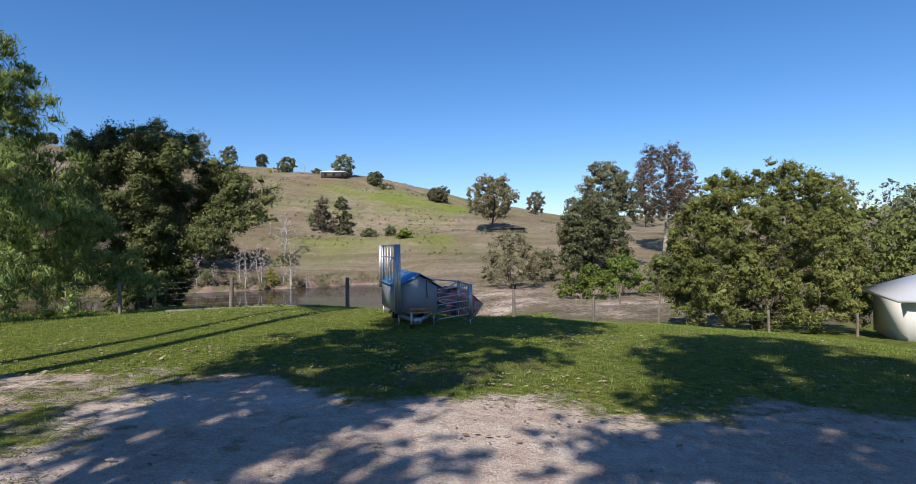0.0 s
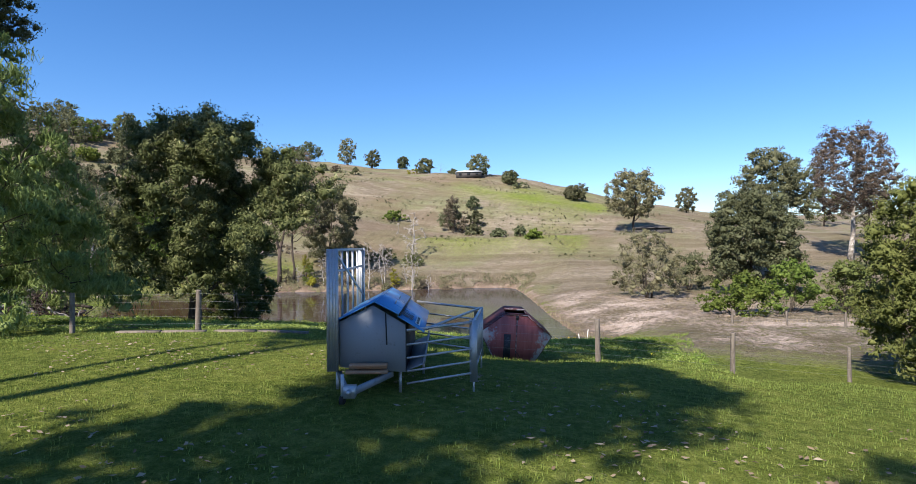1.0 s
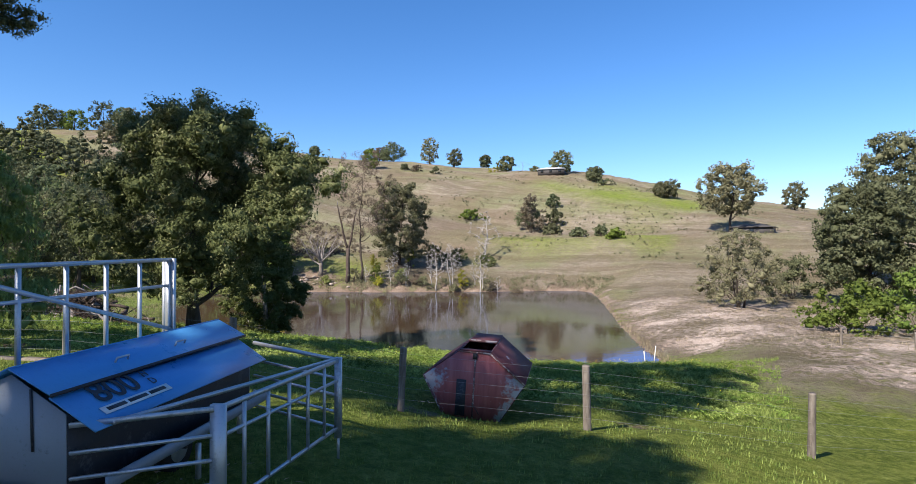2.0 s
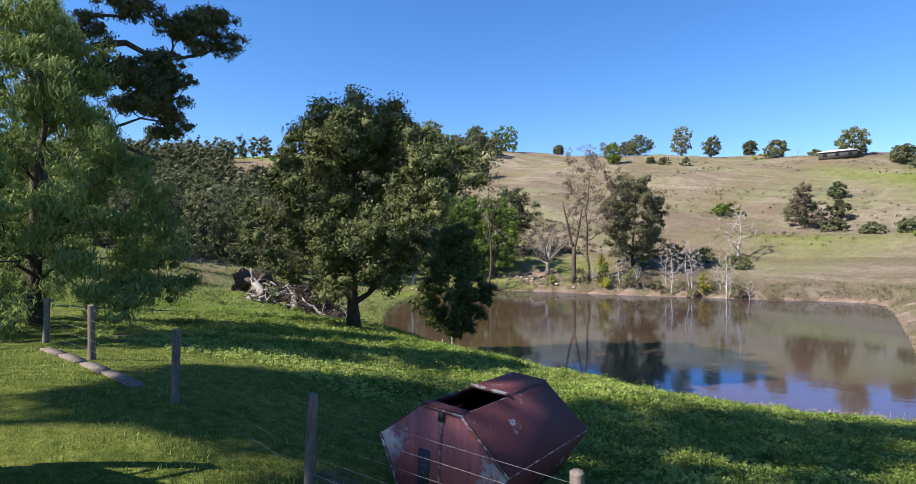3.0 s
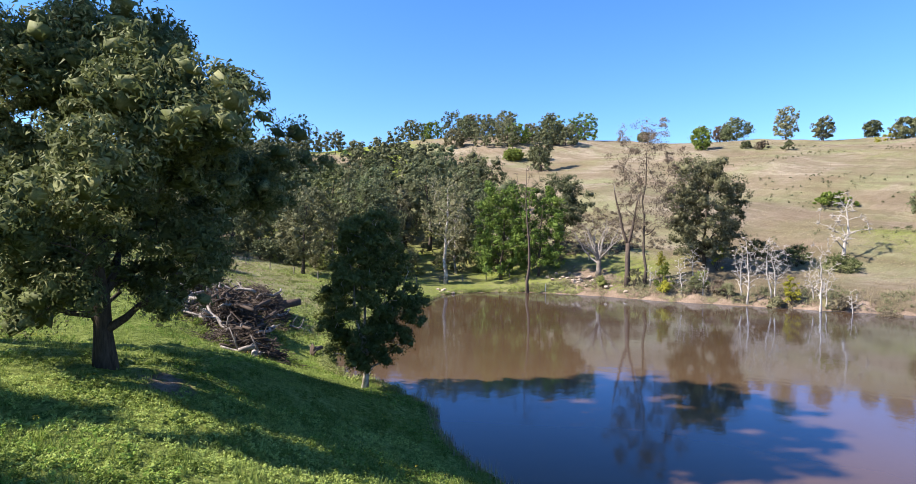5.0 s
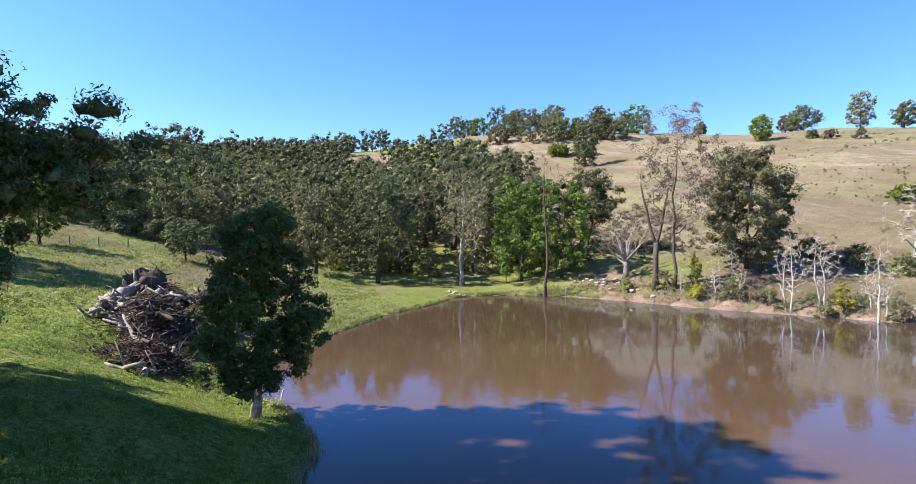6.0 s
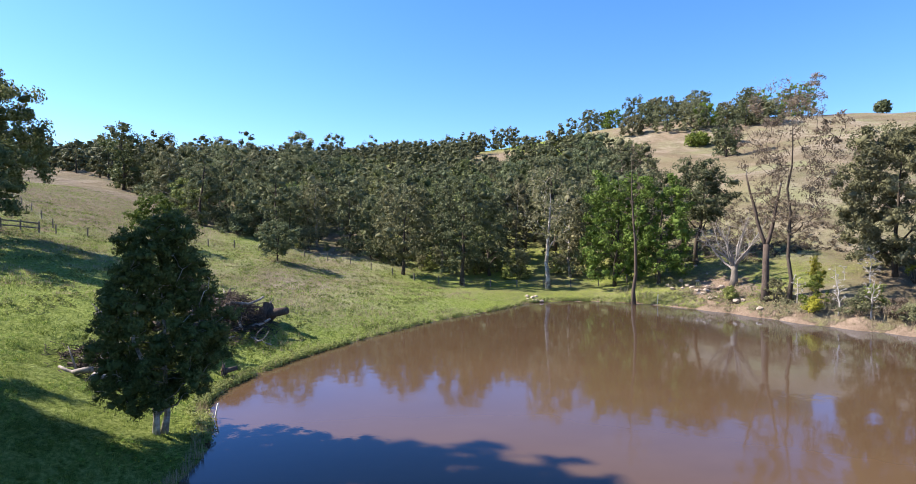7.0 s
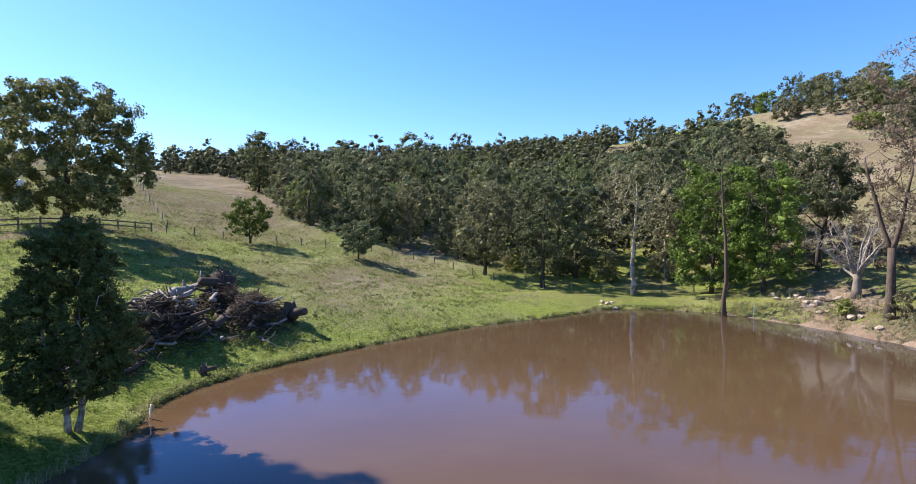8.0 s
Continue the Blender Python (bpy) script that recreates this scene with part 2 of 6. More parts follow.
# dark steel, print and openings; also the shade painted on the feeder's trough side
BLACK_STEEL_AND_SHADE = worn_material("black_steel_and_shade", (0.035, 0.035, 0.04), (0.07, 0.07, 0.075), 0.6, 0.2)


def red_sheet_material():
    """Faded red paint, worn to grey steel in blotches and towards the lower corners, with runs of rust."""
    m = Nodes("faded_red_paint", 0.55, 0.0, 0.35)
    a, f, run = m.noise(1.5, 5, 0.7), m.noise(14, 5, 0.75), m.noise(5, 4, 0.6, (2.2, 2.2, 0.25))
    split = m.tree.nodes.new("ShaderNodeSeparateXYZ")
    m.link(m.coord, split.inputs[0])
    corner = m.math("SUBTRACT", m.math("ABSOLUTE", split.outputs["X"]), m.math("MULTIPLY", split.outputs["Z"], 0.22))
    wear = m.math("ADD", m.math("ADD", m.math("MULTIPLY", a, 0.75), m.math("MULTIPLY", f, 0.3)), m.math("MULTIPLY", corner, 0.46))
    paint = m.ramp(run, [(0.25, (0.280, 0.080, 0.078)), (0.55, (0.380, 0.112, 0.108)), (0.8, (0.430, 0.155, 0.145))])
    col = m.mix(m.grey(wear, 0.77, 0.84), paint, (0.40, 0.40, 0.43))
    col = m.mix(m.math("MULTIPLY", m.grey(f, 0.66, 0.74), 0.5), col, (0.58, 0.52, 0.50))
    m.colour(col).bump(f, 0.3, 0.01)
    return m.mat


RED_PAINT = red_sheet_material()
# the bin's worn red with shade put into the colour, for sides and top
RED_SHADED = worn_material("shaded_worn_red_paint", (0.105, 0.030, 0.034), (0.24, 0.25, 0.30), 0.8, 0.0, 1.5, 0.42)
RUST_TRIM = worn_material("scraped_pale_edge", (0.16, 0.07, 0.065), (0.48, 0.42, 0.40), 0.75, 0.0, 7, 0.62)
WIRE = Nodes("fence_wire", 0.5, 0.6).colour((0.30, 0.30, 0.30)).mat
STONE = worn_material("pale_rock", (0.36, 0.29, 0.23), (0.24, 0.19, 0.15), 0.9, 0, 1.5, 0.5)
WHITE_WALL = worn_material("white_weatherboard", (0.74, 0.73, 0.70), (0.62, 0.60, 0.57), 0.7, 0, 2, 0.3)
ROOF_SHEET = worn_material("light_roof_sheet", (0.62, 0.64, 0.66), (0.52, 0.54, 0.56), 0.4, 0.3, 2, 0.3)
DARK_WALL = worn_material("dark_wall", (0.055, 0.050, 0.048), (0.09, 0.08, 0.075), 0.7)
DARK_GLASS = Nodes("window_glass", 0.05, 0, 0.5).colour((0.02, 0.025, 0.03)).mat
RUBBER = Nodes("black_rubber", 0.8, 0, 0.3).colour((0.02, 0.02, 0.02)).mat

# ---- ground form ----
WATER = -6.6
# heights of the ground at known spots: (x, y, height)
SPOTS = [
    (0, 0, -0.6), (-16, 4, -0.5), (18, 6, -1.2), (0, -45, 0.0), (70, -20, -2.5),
    (-1.5, 17.3, -0.75), (-12, 20.2, -0.78), (-4.8, 23, -0.85), (2, 25.5, -1.7), (-0.4, 26.0, -1.72), (6, 27.5, -2.1), (10.5, 32.5, -3.3), (26, 33, -3.6),
    (-21.7, 34.6, -2.6), (-28, 21, -1.2), (-47, 38, -3.4), (-48, 12, 0.4), (-80, 12.5, 2.2), (-66, 8, 2.9), (-86, 24, 0.6),
]
SPOTS += [
    (-98, 57.5, -4.6), (-92, 66, -5.6), (-84, 82, -5.7), (-69, 99, -3.0), (-52, 107, -4.2), (-51, 133, -1.7),
    (4, 80, -5.2), (14, 110, -4.8), (-3, 156, 5.0), (-56, 252, 32), (-108, 260, 38.5), (-146, 263, 44), (30, 252, 11.5),
    (110, 230, 6), (230, 330, 20), (-285, 190, 62), (-350, -10, 44), (-134, 19, 5), (-160, -60, 20), (-106, -45, 19), (-190, 90, 14), (-110, 140, 13),
]
SPOTS += [(-150, 420, 45), (80, 500, 12), (-700, 100, 70), (-500, -500, 60), (600, 700, 30), (600, -300, 10), (100, -600, 10), (-500, 800, 60)]
SHORE = [(-1.4, 57), (-6, 51.5), (-10, 48.3), (-16, 46.8), (-21, 47), (-25, 48.2), (-29.5, 47.4), (-34.6, 45.8), (-41.5, 47.4), (-49.5, 51.6),
         (-61, 59.6), (-69.5, 68.4), (-75.5, 73.5), (-76.8, 80), (-73.5, 87.6), (-64.5, 94.2), (-55.5, 98), (-41, 107.5), (-25, 117.5), (-19.5, 110), (-8.7, 77.3), (-3.8, 63.6)]


def smooth(a, b, v):
    u = np.clip((v - a) / (b - a), 0, 1)
    return u * u * (3 - 2 * u)


def closed_curve(corners, steps):
    c = np.array(corners, float)
    out = []
    for i in range(len(c)):
        p0, p1, p2, p3 = c[i - 1], c[i], c[(i + 1) % len(c)], c[(i + 2) % len(c)]
        for s in range(steps):
            u = s / steps
            out.append(0.5 * (2 * p1 + (p2 - p0) * u + (2 * p0 - 5 * p1 + 4 * p2 - p3) * u * u + (3 * p1 - p0 - 3 * p2 + p3) * u ** 3))
    return np.array(out)


SHORELINE = closed_curve(SHORE, 6)


def spot_weights():
    p = np.array(SPOTS, float)
    d = np.sqrt(((p[:, None, :2] - p[None, :, :2]) ** 2).sum(2) + 36.0)
    n = len(p)
    a = np.zeros((n + 1, n + 1))
    a[:n, :n], a[:n, n], a[n, :n] = d, 1, 1
    return np.linalg.solve(a, np.append(p[:, 2], 0))


WEIGHTS = spot_weights()


def from_shore(x, y):
    """Distance to the shoreline, negative over the water."""
    x, y = np.asarray(x, float).ravel(), np.asarray(y, float).ravel()
    best, inside = np.full(x.shape, 1e9), np.zeros(x.shape, bool)
    for (ax, ay), (bx, by) in zip(SHORELINE, np.roll(SHORELINE, -1, 0)):
        ex, ey = bx - ax, by - ay
        u = np.clip(((x - ax) * ex + (y - ay) * ey) / (ex * ex + ey * ey + 1e-9), 0, 1)
        best = np.minimum(best, (x - ax - u * ex) ** 2 + (y - ay - u * ey) ** 2)
        cross = (ay > y) != (by > y)
        with np.errstate(divide="ignore", invalid="ignore"):
            inside ^= cross & (x < (bx - ax) * (y - ay) / (by - ay + 1e-12) + ax)
    return np.where(inside, -1, 1) * np.sqrt(best)


def wave(x, y, size, seed):
    """Smooth uneven swell between about -1 and 1."""
    k = 2 * np.pi / size
    a = np.random.RandomState(seed).uniform(0, 6.28, 12)
    v = 0
    for i in range(4):
        th, f = a[i], k * (0.7 + 0.45 * i)
        v = v + np.sin((x * np.cos(th) + y * np.sin(th)) * f + a[4 + i] + 1.3 * np.sin((x * np.sin(th) - y * np.cos(th)) * f * 0.6 + a[8 + i])) / (1 + 0.5 * i)
    return v / 2.0


def ground_height(x, y):
    shape = np.broadcast(np.asarray(x, float), np.asarray(y, float)).shape
    x, y = (np.broadcast_to(np.asarray(v, float), shape).ravel() for v in (x, y))
    base = np.full(x.shape, WEIGHTS[-1])
    for (px, py, _), w in zip(SPOTS, WEIGHTS):
        base = base + w * np.sqrt((x - px) ** 2 + (y - py) ** 2 + 36.0)
    # a spur and the gully behind it on the far slope
    across = smooth(-150, -110, x) * smooth(30, 5, x)
    base = base + across * (1.3 * np.exp(-((y - 147 - 0.08 * x) / 9) ** 2) - 2.2 * np.exp(-((y - 172 - 0.05 * x) / 11) ** 2))
    d = from_shore(x, y)
    far = smooth(40, 140, np.hypot(x, y - 20))
    base = base + far * 0.9 * wave(x, y, 45, 5) + smooth(150, 300, np.hypot(x, y)) * 2.0 * wave(x, y, 120, 8)
    base = base + 0.10 * wave(x, y, 9, 2) * smooth(14, 30, y) + (0.10 * wave(x, y, 2.6, 4) + 0.075 * wave(x, y, 1.3, 14)) * smooth(25, 31, y) * (1 + 0.7 * smooth(-36, -46, x) * smooth(-72, -62, x))
    base = base - 0.22 * np.exp(-((x + 0.5) ** 2 + (y - 25.8) ** 2) / 2.6)  # a trodden hollow under the hay bin
    # an eroded bank on the far shore, a soft one on the near shore
    cut = smooth(80, 96, y) * smooth(-8, -22, x) * 0.9
    low = WATER + np.maximum(d, 0) * 0.16 + cut * smooth(0.1, 1.6, d) + 0.06 * wave(x, y, 2.3, 9)
    blend = smooth(0.0, 13.0, d)
    land = low + blend * (np.maximum(base, WATER + 0.5) - low)
    bed = WATER - 0.05 - 0.25 * np.minimum(-d, 8)
    return np.where(d < 0, bed, np.maximum(land, WATER + 0.03)).reshape(shape)

# ---- builders ----
def mesh_of(name, verts, quads=(), tris=()):
    """A mesh from arrays of corners, four-cornered and three-cornered faces."""
    me = bpy.data.meshes.new(name)
    verts = np.asarray(verts, np.float32).reshape(-1, 3)
    quads, tris = np.asarray(quads, np.int32).reshape(-1, 4), np.asarray(tris, np.int32).reshape(-1, 3)
    me.vertices.add(len(verts))
    me.vertices.foreach_set("co", verts.ravel())
    me.loops.add(quads.size + tris.size)
    me.loops.foreach_set("vertex_index", np.concatenate([quads.ravel(), tris.ravel()]))
    me.polygons.add(len(quads) + len(tris))
    starts = np.concatenate([np.arange(len(quads)) * 4, quads.size + np.arange(len(tris)) * 3])
    me.polygons.foreach_set("loop_start", starts.astype(np.int32))
    me.update(calc_edges=True)
    return me


class Geo:
    """Collects tubes, boxes and plates into one mesh."""

    def __init__(self):
        self.v, self.q, self.t, self.n = [], [], [], 0

    def put(self, verts, quads=(), tris=()):
        verts = np.asarray(verts, float).reshape(-1, 3)
        if len(quads):
            self.q.append(np.asarray(quads, int).reshape(-1, 4) + self.n)
        if len(tris):
            self.t.append(np.asarray(tris, int).reshape(-1, 3) + self.n)
        self.v.append(verts)
        self.n += len(verts)
        return self

    def tube(self, path, radii, sides=6, cap=True):
        path = np.asarray(path, float)
        k = len(path)
        radii = np.broadcast_to(np.asarray(radii, float), (k,))
        way = np.gradient(path, axis=0)
        way /= np.linalg.norm(way, axis=1)[:, None] + 1e-9
        up = np.where(np.abs(way[:, 2:3]) > 0.9, np.array([[1.0, 0, 0]]), np.array([[0, 0, 1.0]]))
        if np.any(np.abs(way[:, 2]) > 0.9):
            up = np.tile(np.array([[0.83, 0.55, 0.05]]), (k, 1))
        a = np.cross(way, up)
        a /= np.linalg.norm(a, axis=1)[:, None] + 1e-9
        c = np.cross(way, a)
        th = np.arange(sides) * 2 * np.pi / sides
        ring = path[:, None] + radii[:, None, None] * (a[:, None] * np.cos(th)[None, :, None] + c[:, None] * np.sin(th)[None, :, None])
        i, j = np.meshgrid(np.arange(k - 1), np.arange(sides), indexing="ij")
        j2 = (j + 1) % sides
        quads = np.stack([i * sides + j, i * sides + j2, (i + 1) * sides + j2, (i + 1) * sides + j], -1).reshape(-1, 4)
        tris = []
        if cap:
            ring = np.concatenate([ring.reshape(-1, 3), path[[0, -1]]])
            e = k * sides
            for s in range(sides):
                tris += [(e, (s + 1) % sides, s), (e + 1, (k - 1) * sides + s, (k - 1) * sides + (s + 1) % sides)]
        return self.put(ring, quads, tris)

    def box(self, lo, hi, m=None, bevel=0.0):
        (x0, y0, z0), (x1, y1, z1) = lo, hi
        v = np.array([(x0, y0, z0), (x1, y0, z0), (x1, y1, z0), (x0, y1, z0), (x0, y0, z1), (x1, y0, z1), (x1, y1, z1), (x0, y1, z1)], float)
        if bevel:
            c = v.mean(0)
            top = v[4:].copy()
            top[:, :2] = c[:2] + (top[:, :2] - c[:2]) * (1 - bevel)
            v = np.concatenate([v[:4], v[4:] - [0, 0, bevel * (x1 - x0)], top])
            q = [(3, 2, 1, 0), (8, 9, 10, 11)] + [(i + o, (i + 1) % 4 + o, (i + 1) % 4 + o + 4, i + o + 4) for o in (0, 4) for i in range(4)]
        else:
            q = [(3, 2, 1, 0), (4, 5, 6, 7)] + [(i, (i + 1) % 4, (i + 1) % 4 + 4, i + 4) for i in range(4)]
        if m is not None:
            v = np.array([m @ Vector(p) for p in v])
        return self.put(v, q)

    def beam(self, a, b, wide, tall):
        """A straight bar with a rectangular section from a to b."""
        a, b = np.array(a, float), np.array(b, float)
        d = (b - a) / np.linalg.norm(b - a)
        s = np.cross(d, (0, 0, 1)) if abs(d[2]) < 0.95 else np.array([1.0, 0, 0])
        s /= np.linalg.norm(s)
        u = np.cross(s, d)
        s, u = s * wide / 2, u * tall / 2
        v = [p + i * s + j * u for p in (a, b) for i, j in ((-1, -1), (1, -1), (1, 1), (-1, 1))]
        return self.put(v, [(3, 2, 1, 0), (4, 5, 6, 7)] + [(i, (i + 1) % 4, (i + 1) % 4 + 4, i + 4) for i in range(4)])

    def plate(self, corners, thick):
        """A flat sheet of three or more corners with a thickness."""
        c = np.array(corners, float)
        n = np.cross(c[1] - c[0], c[2] - c[0])
        n = n / np.linalg.norm(n) * thick
        k = len(c)
        v = np.concatenate([c, c - n, [c.mean(0)], [c.mean(0) - n]])
        q = [(i, i + k, (i + 1) % k + k, (i + 1) % k) for i in range(k)]
        t = [(2 * k, i, (i + 1) % k) for i in range(k)] + [(2 * k + 1, (i + 1) % k + k, i + k) for i in range(k)]
        return self.put(v, q, t)

    def mesh(self, name, smooth_faces=False):
        me = mesh_of(name, np.concatenate(self.v), np.concatenate(self.q) if self.q else (), np.concatenate(self.t) if self.t else ())
        if smooth_faces:
            me.polygons.foreach_set("use_smooth", np.ones(len(me.polygons), bool))
        return me


def part(name, geo, material, parent=None, label="", soft=False):
    """Links a Geo or a mesh as one mesh object under a thing."""
    me = geo.mesh(name, soft) if isinstance(geo, Geo) else geo
    if not me.materials:
        me.materials.append(material)
    ob = new(name, me)
    if parent is not None:
        ob.parent = parent
    return tagged(ob, label)


def thing(name, label, category, m=None, group="", kind=""):
    """An empty at a thing's base, to parent its parts."""
    ob = new(name)
    ob.empty_display_size = 0.1
    if m is not None:
        ob.matrix_basis = m
    return tagged(ob, label, category, group, kind)


def at_ground(x, y, turn=0.0, size=1.0, sink=0.03):
    return pose(x, y, float(ground_height(x, y)) - sink, 0, 0, turn) @ Matrix.Diagonal((size, size, size, 1))

# ---- ground and water ----
def grade(lo, hi, step, reach, growth):
    mid = list(np.arange(lo, hi + 0.01, step))
    a, s = [], step
    v = lo
    while v > -reach:
        s *= growth
        v -= s
        a.append(v)
    b, s, v = [], step, hi
    while v < reach:
        s *= growth
        v += s
        b.append(v)
    return np.array(a[::-1] + mid + b)


def dryness(x, y):
    hill = smooth(100, 118, y + 0.15 * x) * smooth(-400, -60, x + 0.8 * y - 60)
    right = np.maximum(smooth(-14, -2, x) * smooth(52, 66, y), 0.75 * smooth(-2, 7, x) * smooth(33, 46, y))
    slope = np.exp(-(((x + 150) / 70) ** 2 + ((y - 145) / 50) ** 2))
    left = smooth(-82, -104, x) * smooth(30, 4, y)
    band = np.exp(-((y - 205 + 0.1 * x) / 16) ** 2) * 0.45 * smooth(-170, -120, x) + np.exp(-((y - 150 - 0.1 * x) / 9) ** 2) * 0.35
    shelf = smooth(-30, -60, x) * smooth(60, 40, y) * smooth(30, 44, y) * 0.3
    v = 0.34 * smooth(-40, -75, x) + 0.72 * hill * (1 - 0.55 * smooth(0, 22, x) * smooth(86, 100, y)) + 1.0 * right + 0.8 * slope + 0.55 * left + 0.12 * smooth(-46, -60, x) * smooth(64, 45, y) - band + shelf + 0.6 * smooth(84, 92, y) * smooth(-68, -60, x) * smooth(135, 110, y) + 1.2 * np.exp(-(((x + 266) / 26) ** 2 + ((y - 102) / 15) ** 2)) + 0.12 * wave(x, y, 18, 3)
    v = np.maximum(v, 0.55 * smooth(20, 8, y) * (0.3 + 0.5 * wave(x, y, 7, 6)))
    return np.clip(v, 0, 1)


def bareness(x, y):
    d = from_shore(x, y).reshape(np.shape(x))
    drive = smooth(11.4, 7.6, y + 1.3 * wave(x, y, 7, 1)) * (0.85 + 0.2 * wave(x, y, 3, 7)) * (1 - 0.55 * smooth(-1.5, -5, x) * smooth(11, 6, y))
    far_bank = smooth(4.5, 0.6, d) * smooth(82, 92, y) * (0.42 + 0.45 * wave(x, y, 7, 12))
    rim = smooth(0.7, 0.2, d) * 0.45 * smooth(-8, -30, x)
    scrape = np.exp(-(((x + 70) / 7) ** 2 + ((y - 97) / 5) ** 2)) * 0.9 + np.exp(-(((x + 14.5) / 3.2) ** 2 + ((y - 23.3) / 0.9) ** 2)) * 0.7
    feeder_mud = np.exp(-(((x + 1.2) / 1.2) ** 2 + ((y - 24.6) / 0.6) ** 2)) * 0.65 + np.exp(-(((x - 2.8) / 1.0) ** 2 + ((y - 27.3) / 0.7) ** 2)) * 0.6
    under = np.exp(-(((x + 20) / 2.6) ** 2 + ((y - 36.2) / 1.2) ** 2)) * 0.7
    dam = 0.64 * smooth(40, 18, d) * smooth(-26, -14, x) * np.maximum(smooth(56.5, 61, y), 0.85 * smooth(1, 8, x) * smooth(39, 48, y)) * smooth(106, 92, y) * (0.85 + 0.25 * wave(x, y, 8, 40))
    return np.clip(np.maximum.reduce([drive, far_bank, rim, scrape, feeder_mud, under, dam, np.where(d < 0, 1.0, 0.0)]), 0, 1)


def lushness(x, y):
    """The rank yellow-green growth on the bank and in the near paddock."""
    return np.clip(np.maximum(smooth(26, 31, y - 0.28 * (x + 4)), 0.5 * smooth(-42, -52, x)) * smooth(75, 60, y) * smooth(9, 4, x) * (0.85 + 0.3 * wave(x, y, 6, 44)), 0, 1)


def build_ground():
    xs, ys = grade(-66, 12, 0.45, 2600, 1.06), grade(2, 56, 0.45, 2600, 1.045)
    gx, gy = np.meshgrid(xs, ys)
    gz = ground_height(gx, gy)
    n = len(xs)
    i, j = np.meshgrid(np.arange(len(ys) - 1), np.arange(n - 1), indexing="ij")
    quads = np.stack([i * n + j, i * n + j + 1, (i + 1) * n + j + 1, (i + 1) * n + j], -1)
    inland = smooth(0.0, 4.0, from_shore(gx, gy).reshape(gx.shape))
    me = mesh_of("ground", np.stack([gx, gy, gz], -1), quads)
    for name, values in (("dry", dryness(gx, gy)), ("bare", bareness(gx, gy)), ("lush", lushness(gx, gy)), ("pale", np.maximum(smooth(24, 17, gy) * smooth(-40, -25, gx), 0.66 * inland * smooth(-30, -16, gx) * np.maximum(smooth(56, 60, gy), smooth(1, 8, gx) * smooth(38, 46, gy)) * smooth(125, 110, gy)))):
        me.attributes.new(name, "FLOAT", "POINT").data.foreach_set("value", values.astype(np.float32).ravel())
    me.polygons.foreach_set("use_smooth", np.ones(len(me.polygons), bool))
    me.materials.append(GROUND)
    tagged(new("ground", me), "rolling paddock of green and straw-dry grass with bare earth", "ground", kind="structure")


build_ground()


def build_water():
    c = closed_curve(SHORE, 6)
    mid = c.mean(0)
    c = mid + (c - mid) * 1.03
    v = np.concatenate([c, [mid]])
    k = len(c)
    me = mesh_of("pond", np.column_stack([v, np.full(k + 1, WATER)]), (), [((i + 1) % k, i, k) for i in range(k)])
    me.materials.append(WATER_SURFACE)
    tagged(new("water", me), "still muddy brown farm pond water", "pond", kind="structure")


build_water()

# ---- trees ----
def leaves_at(rng, centres, radii, count, length, width, droop=0.5, flat=0.85, shell=0.35, corners=3):
    """Pointed leaves gathered in tufts and clumps. Returns corners and faces."""
    centres = np.asarray(centres, float)
    n = len(centres) * count
    c, r = np.repeat(centres, count, 0), np.repeat(np.broadcast_to(radii, len(centres)), count)
    tufts = 9  # every clump is a bunch of smaller tufts, so that its outline is ragged
    twig = rng.normal(size=(len(centres), tufts, 3)) + np.array([0, 0, 0.25])
    twig *= rng.uniform(shell, 1.05, (len(centres), tufts, 1)) / np.linalg.norm(twig, axis=2)[:, :, None]
    arm = twig[np.repeat(np.arange(len(centres)), count), rng.randint(0, tufts, n)]
    d = rng.normal(size=(n, 3))
    d *= (rng.uniform(0.25, 1, n) / np.linalg.norm(d, axis=1))[:, None]
    p = c + (arm * 0.74 + d * 0.36) * r[:, None] * np.array([1, 1, flat])
    d = arm * 0.8 + d * 0.55
    out = d * 1.1 + rng.normal(size=(n, 3)) * 0.30 + np.array([0, 0, 0.4])  # the way that the leaf faces
    out /= np.linalg.norm(out, axis=1)[:, None]
    way = rng.normal(size=(n, 3)) * 0.8 + np.array([0, 0, -droop * 1.4])
    way -= out * (way * out).sum(1)[:, None]
    way /= np.linalg.norm(way, axis=1)[:, None] + 1e-9
    side = np.cross(way, out)
    side /= np.linalg.norm(side, axis=1)[:, None] + 1e-9
    s = rng.uniform(0.65, 1.35, n)[:, None]
    way, side = way * length * s, side * width * s
    if corners == 3:
        v = np.stack([p - way * 0.5 - side, p - way * 0.5 + side, p + way * 0.5], 1)
    else:
        v = np.stack([p - way * 0.5, p + side - way * 0.05, p + way * 0.5, p - side - way * 0.05], 1)
    return v.reshape(-1, 3), np.arange(corners * n).reshape(-1, corners)


def ball():
    """Corners and triangles of a unit ball of 20 faces."""
    bm = bmesh.new()
    bmesh.ops.create_icosphere(bm, subdivisions=1, radius=1.0)
    v = np.array([p.co for p in bm.verts])
    t = np.array([[p.index for p in f.verts] for f in bm.faces])
    bm.free()
    return v, t


BALL_V, BALL_T = ball()


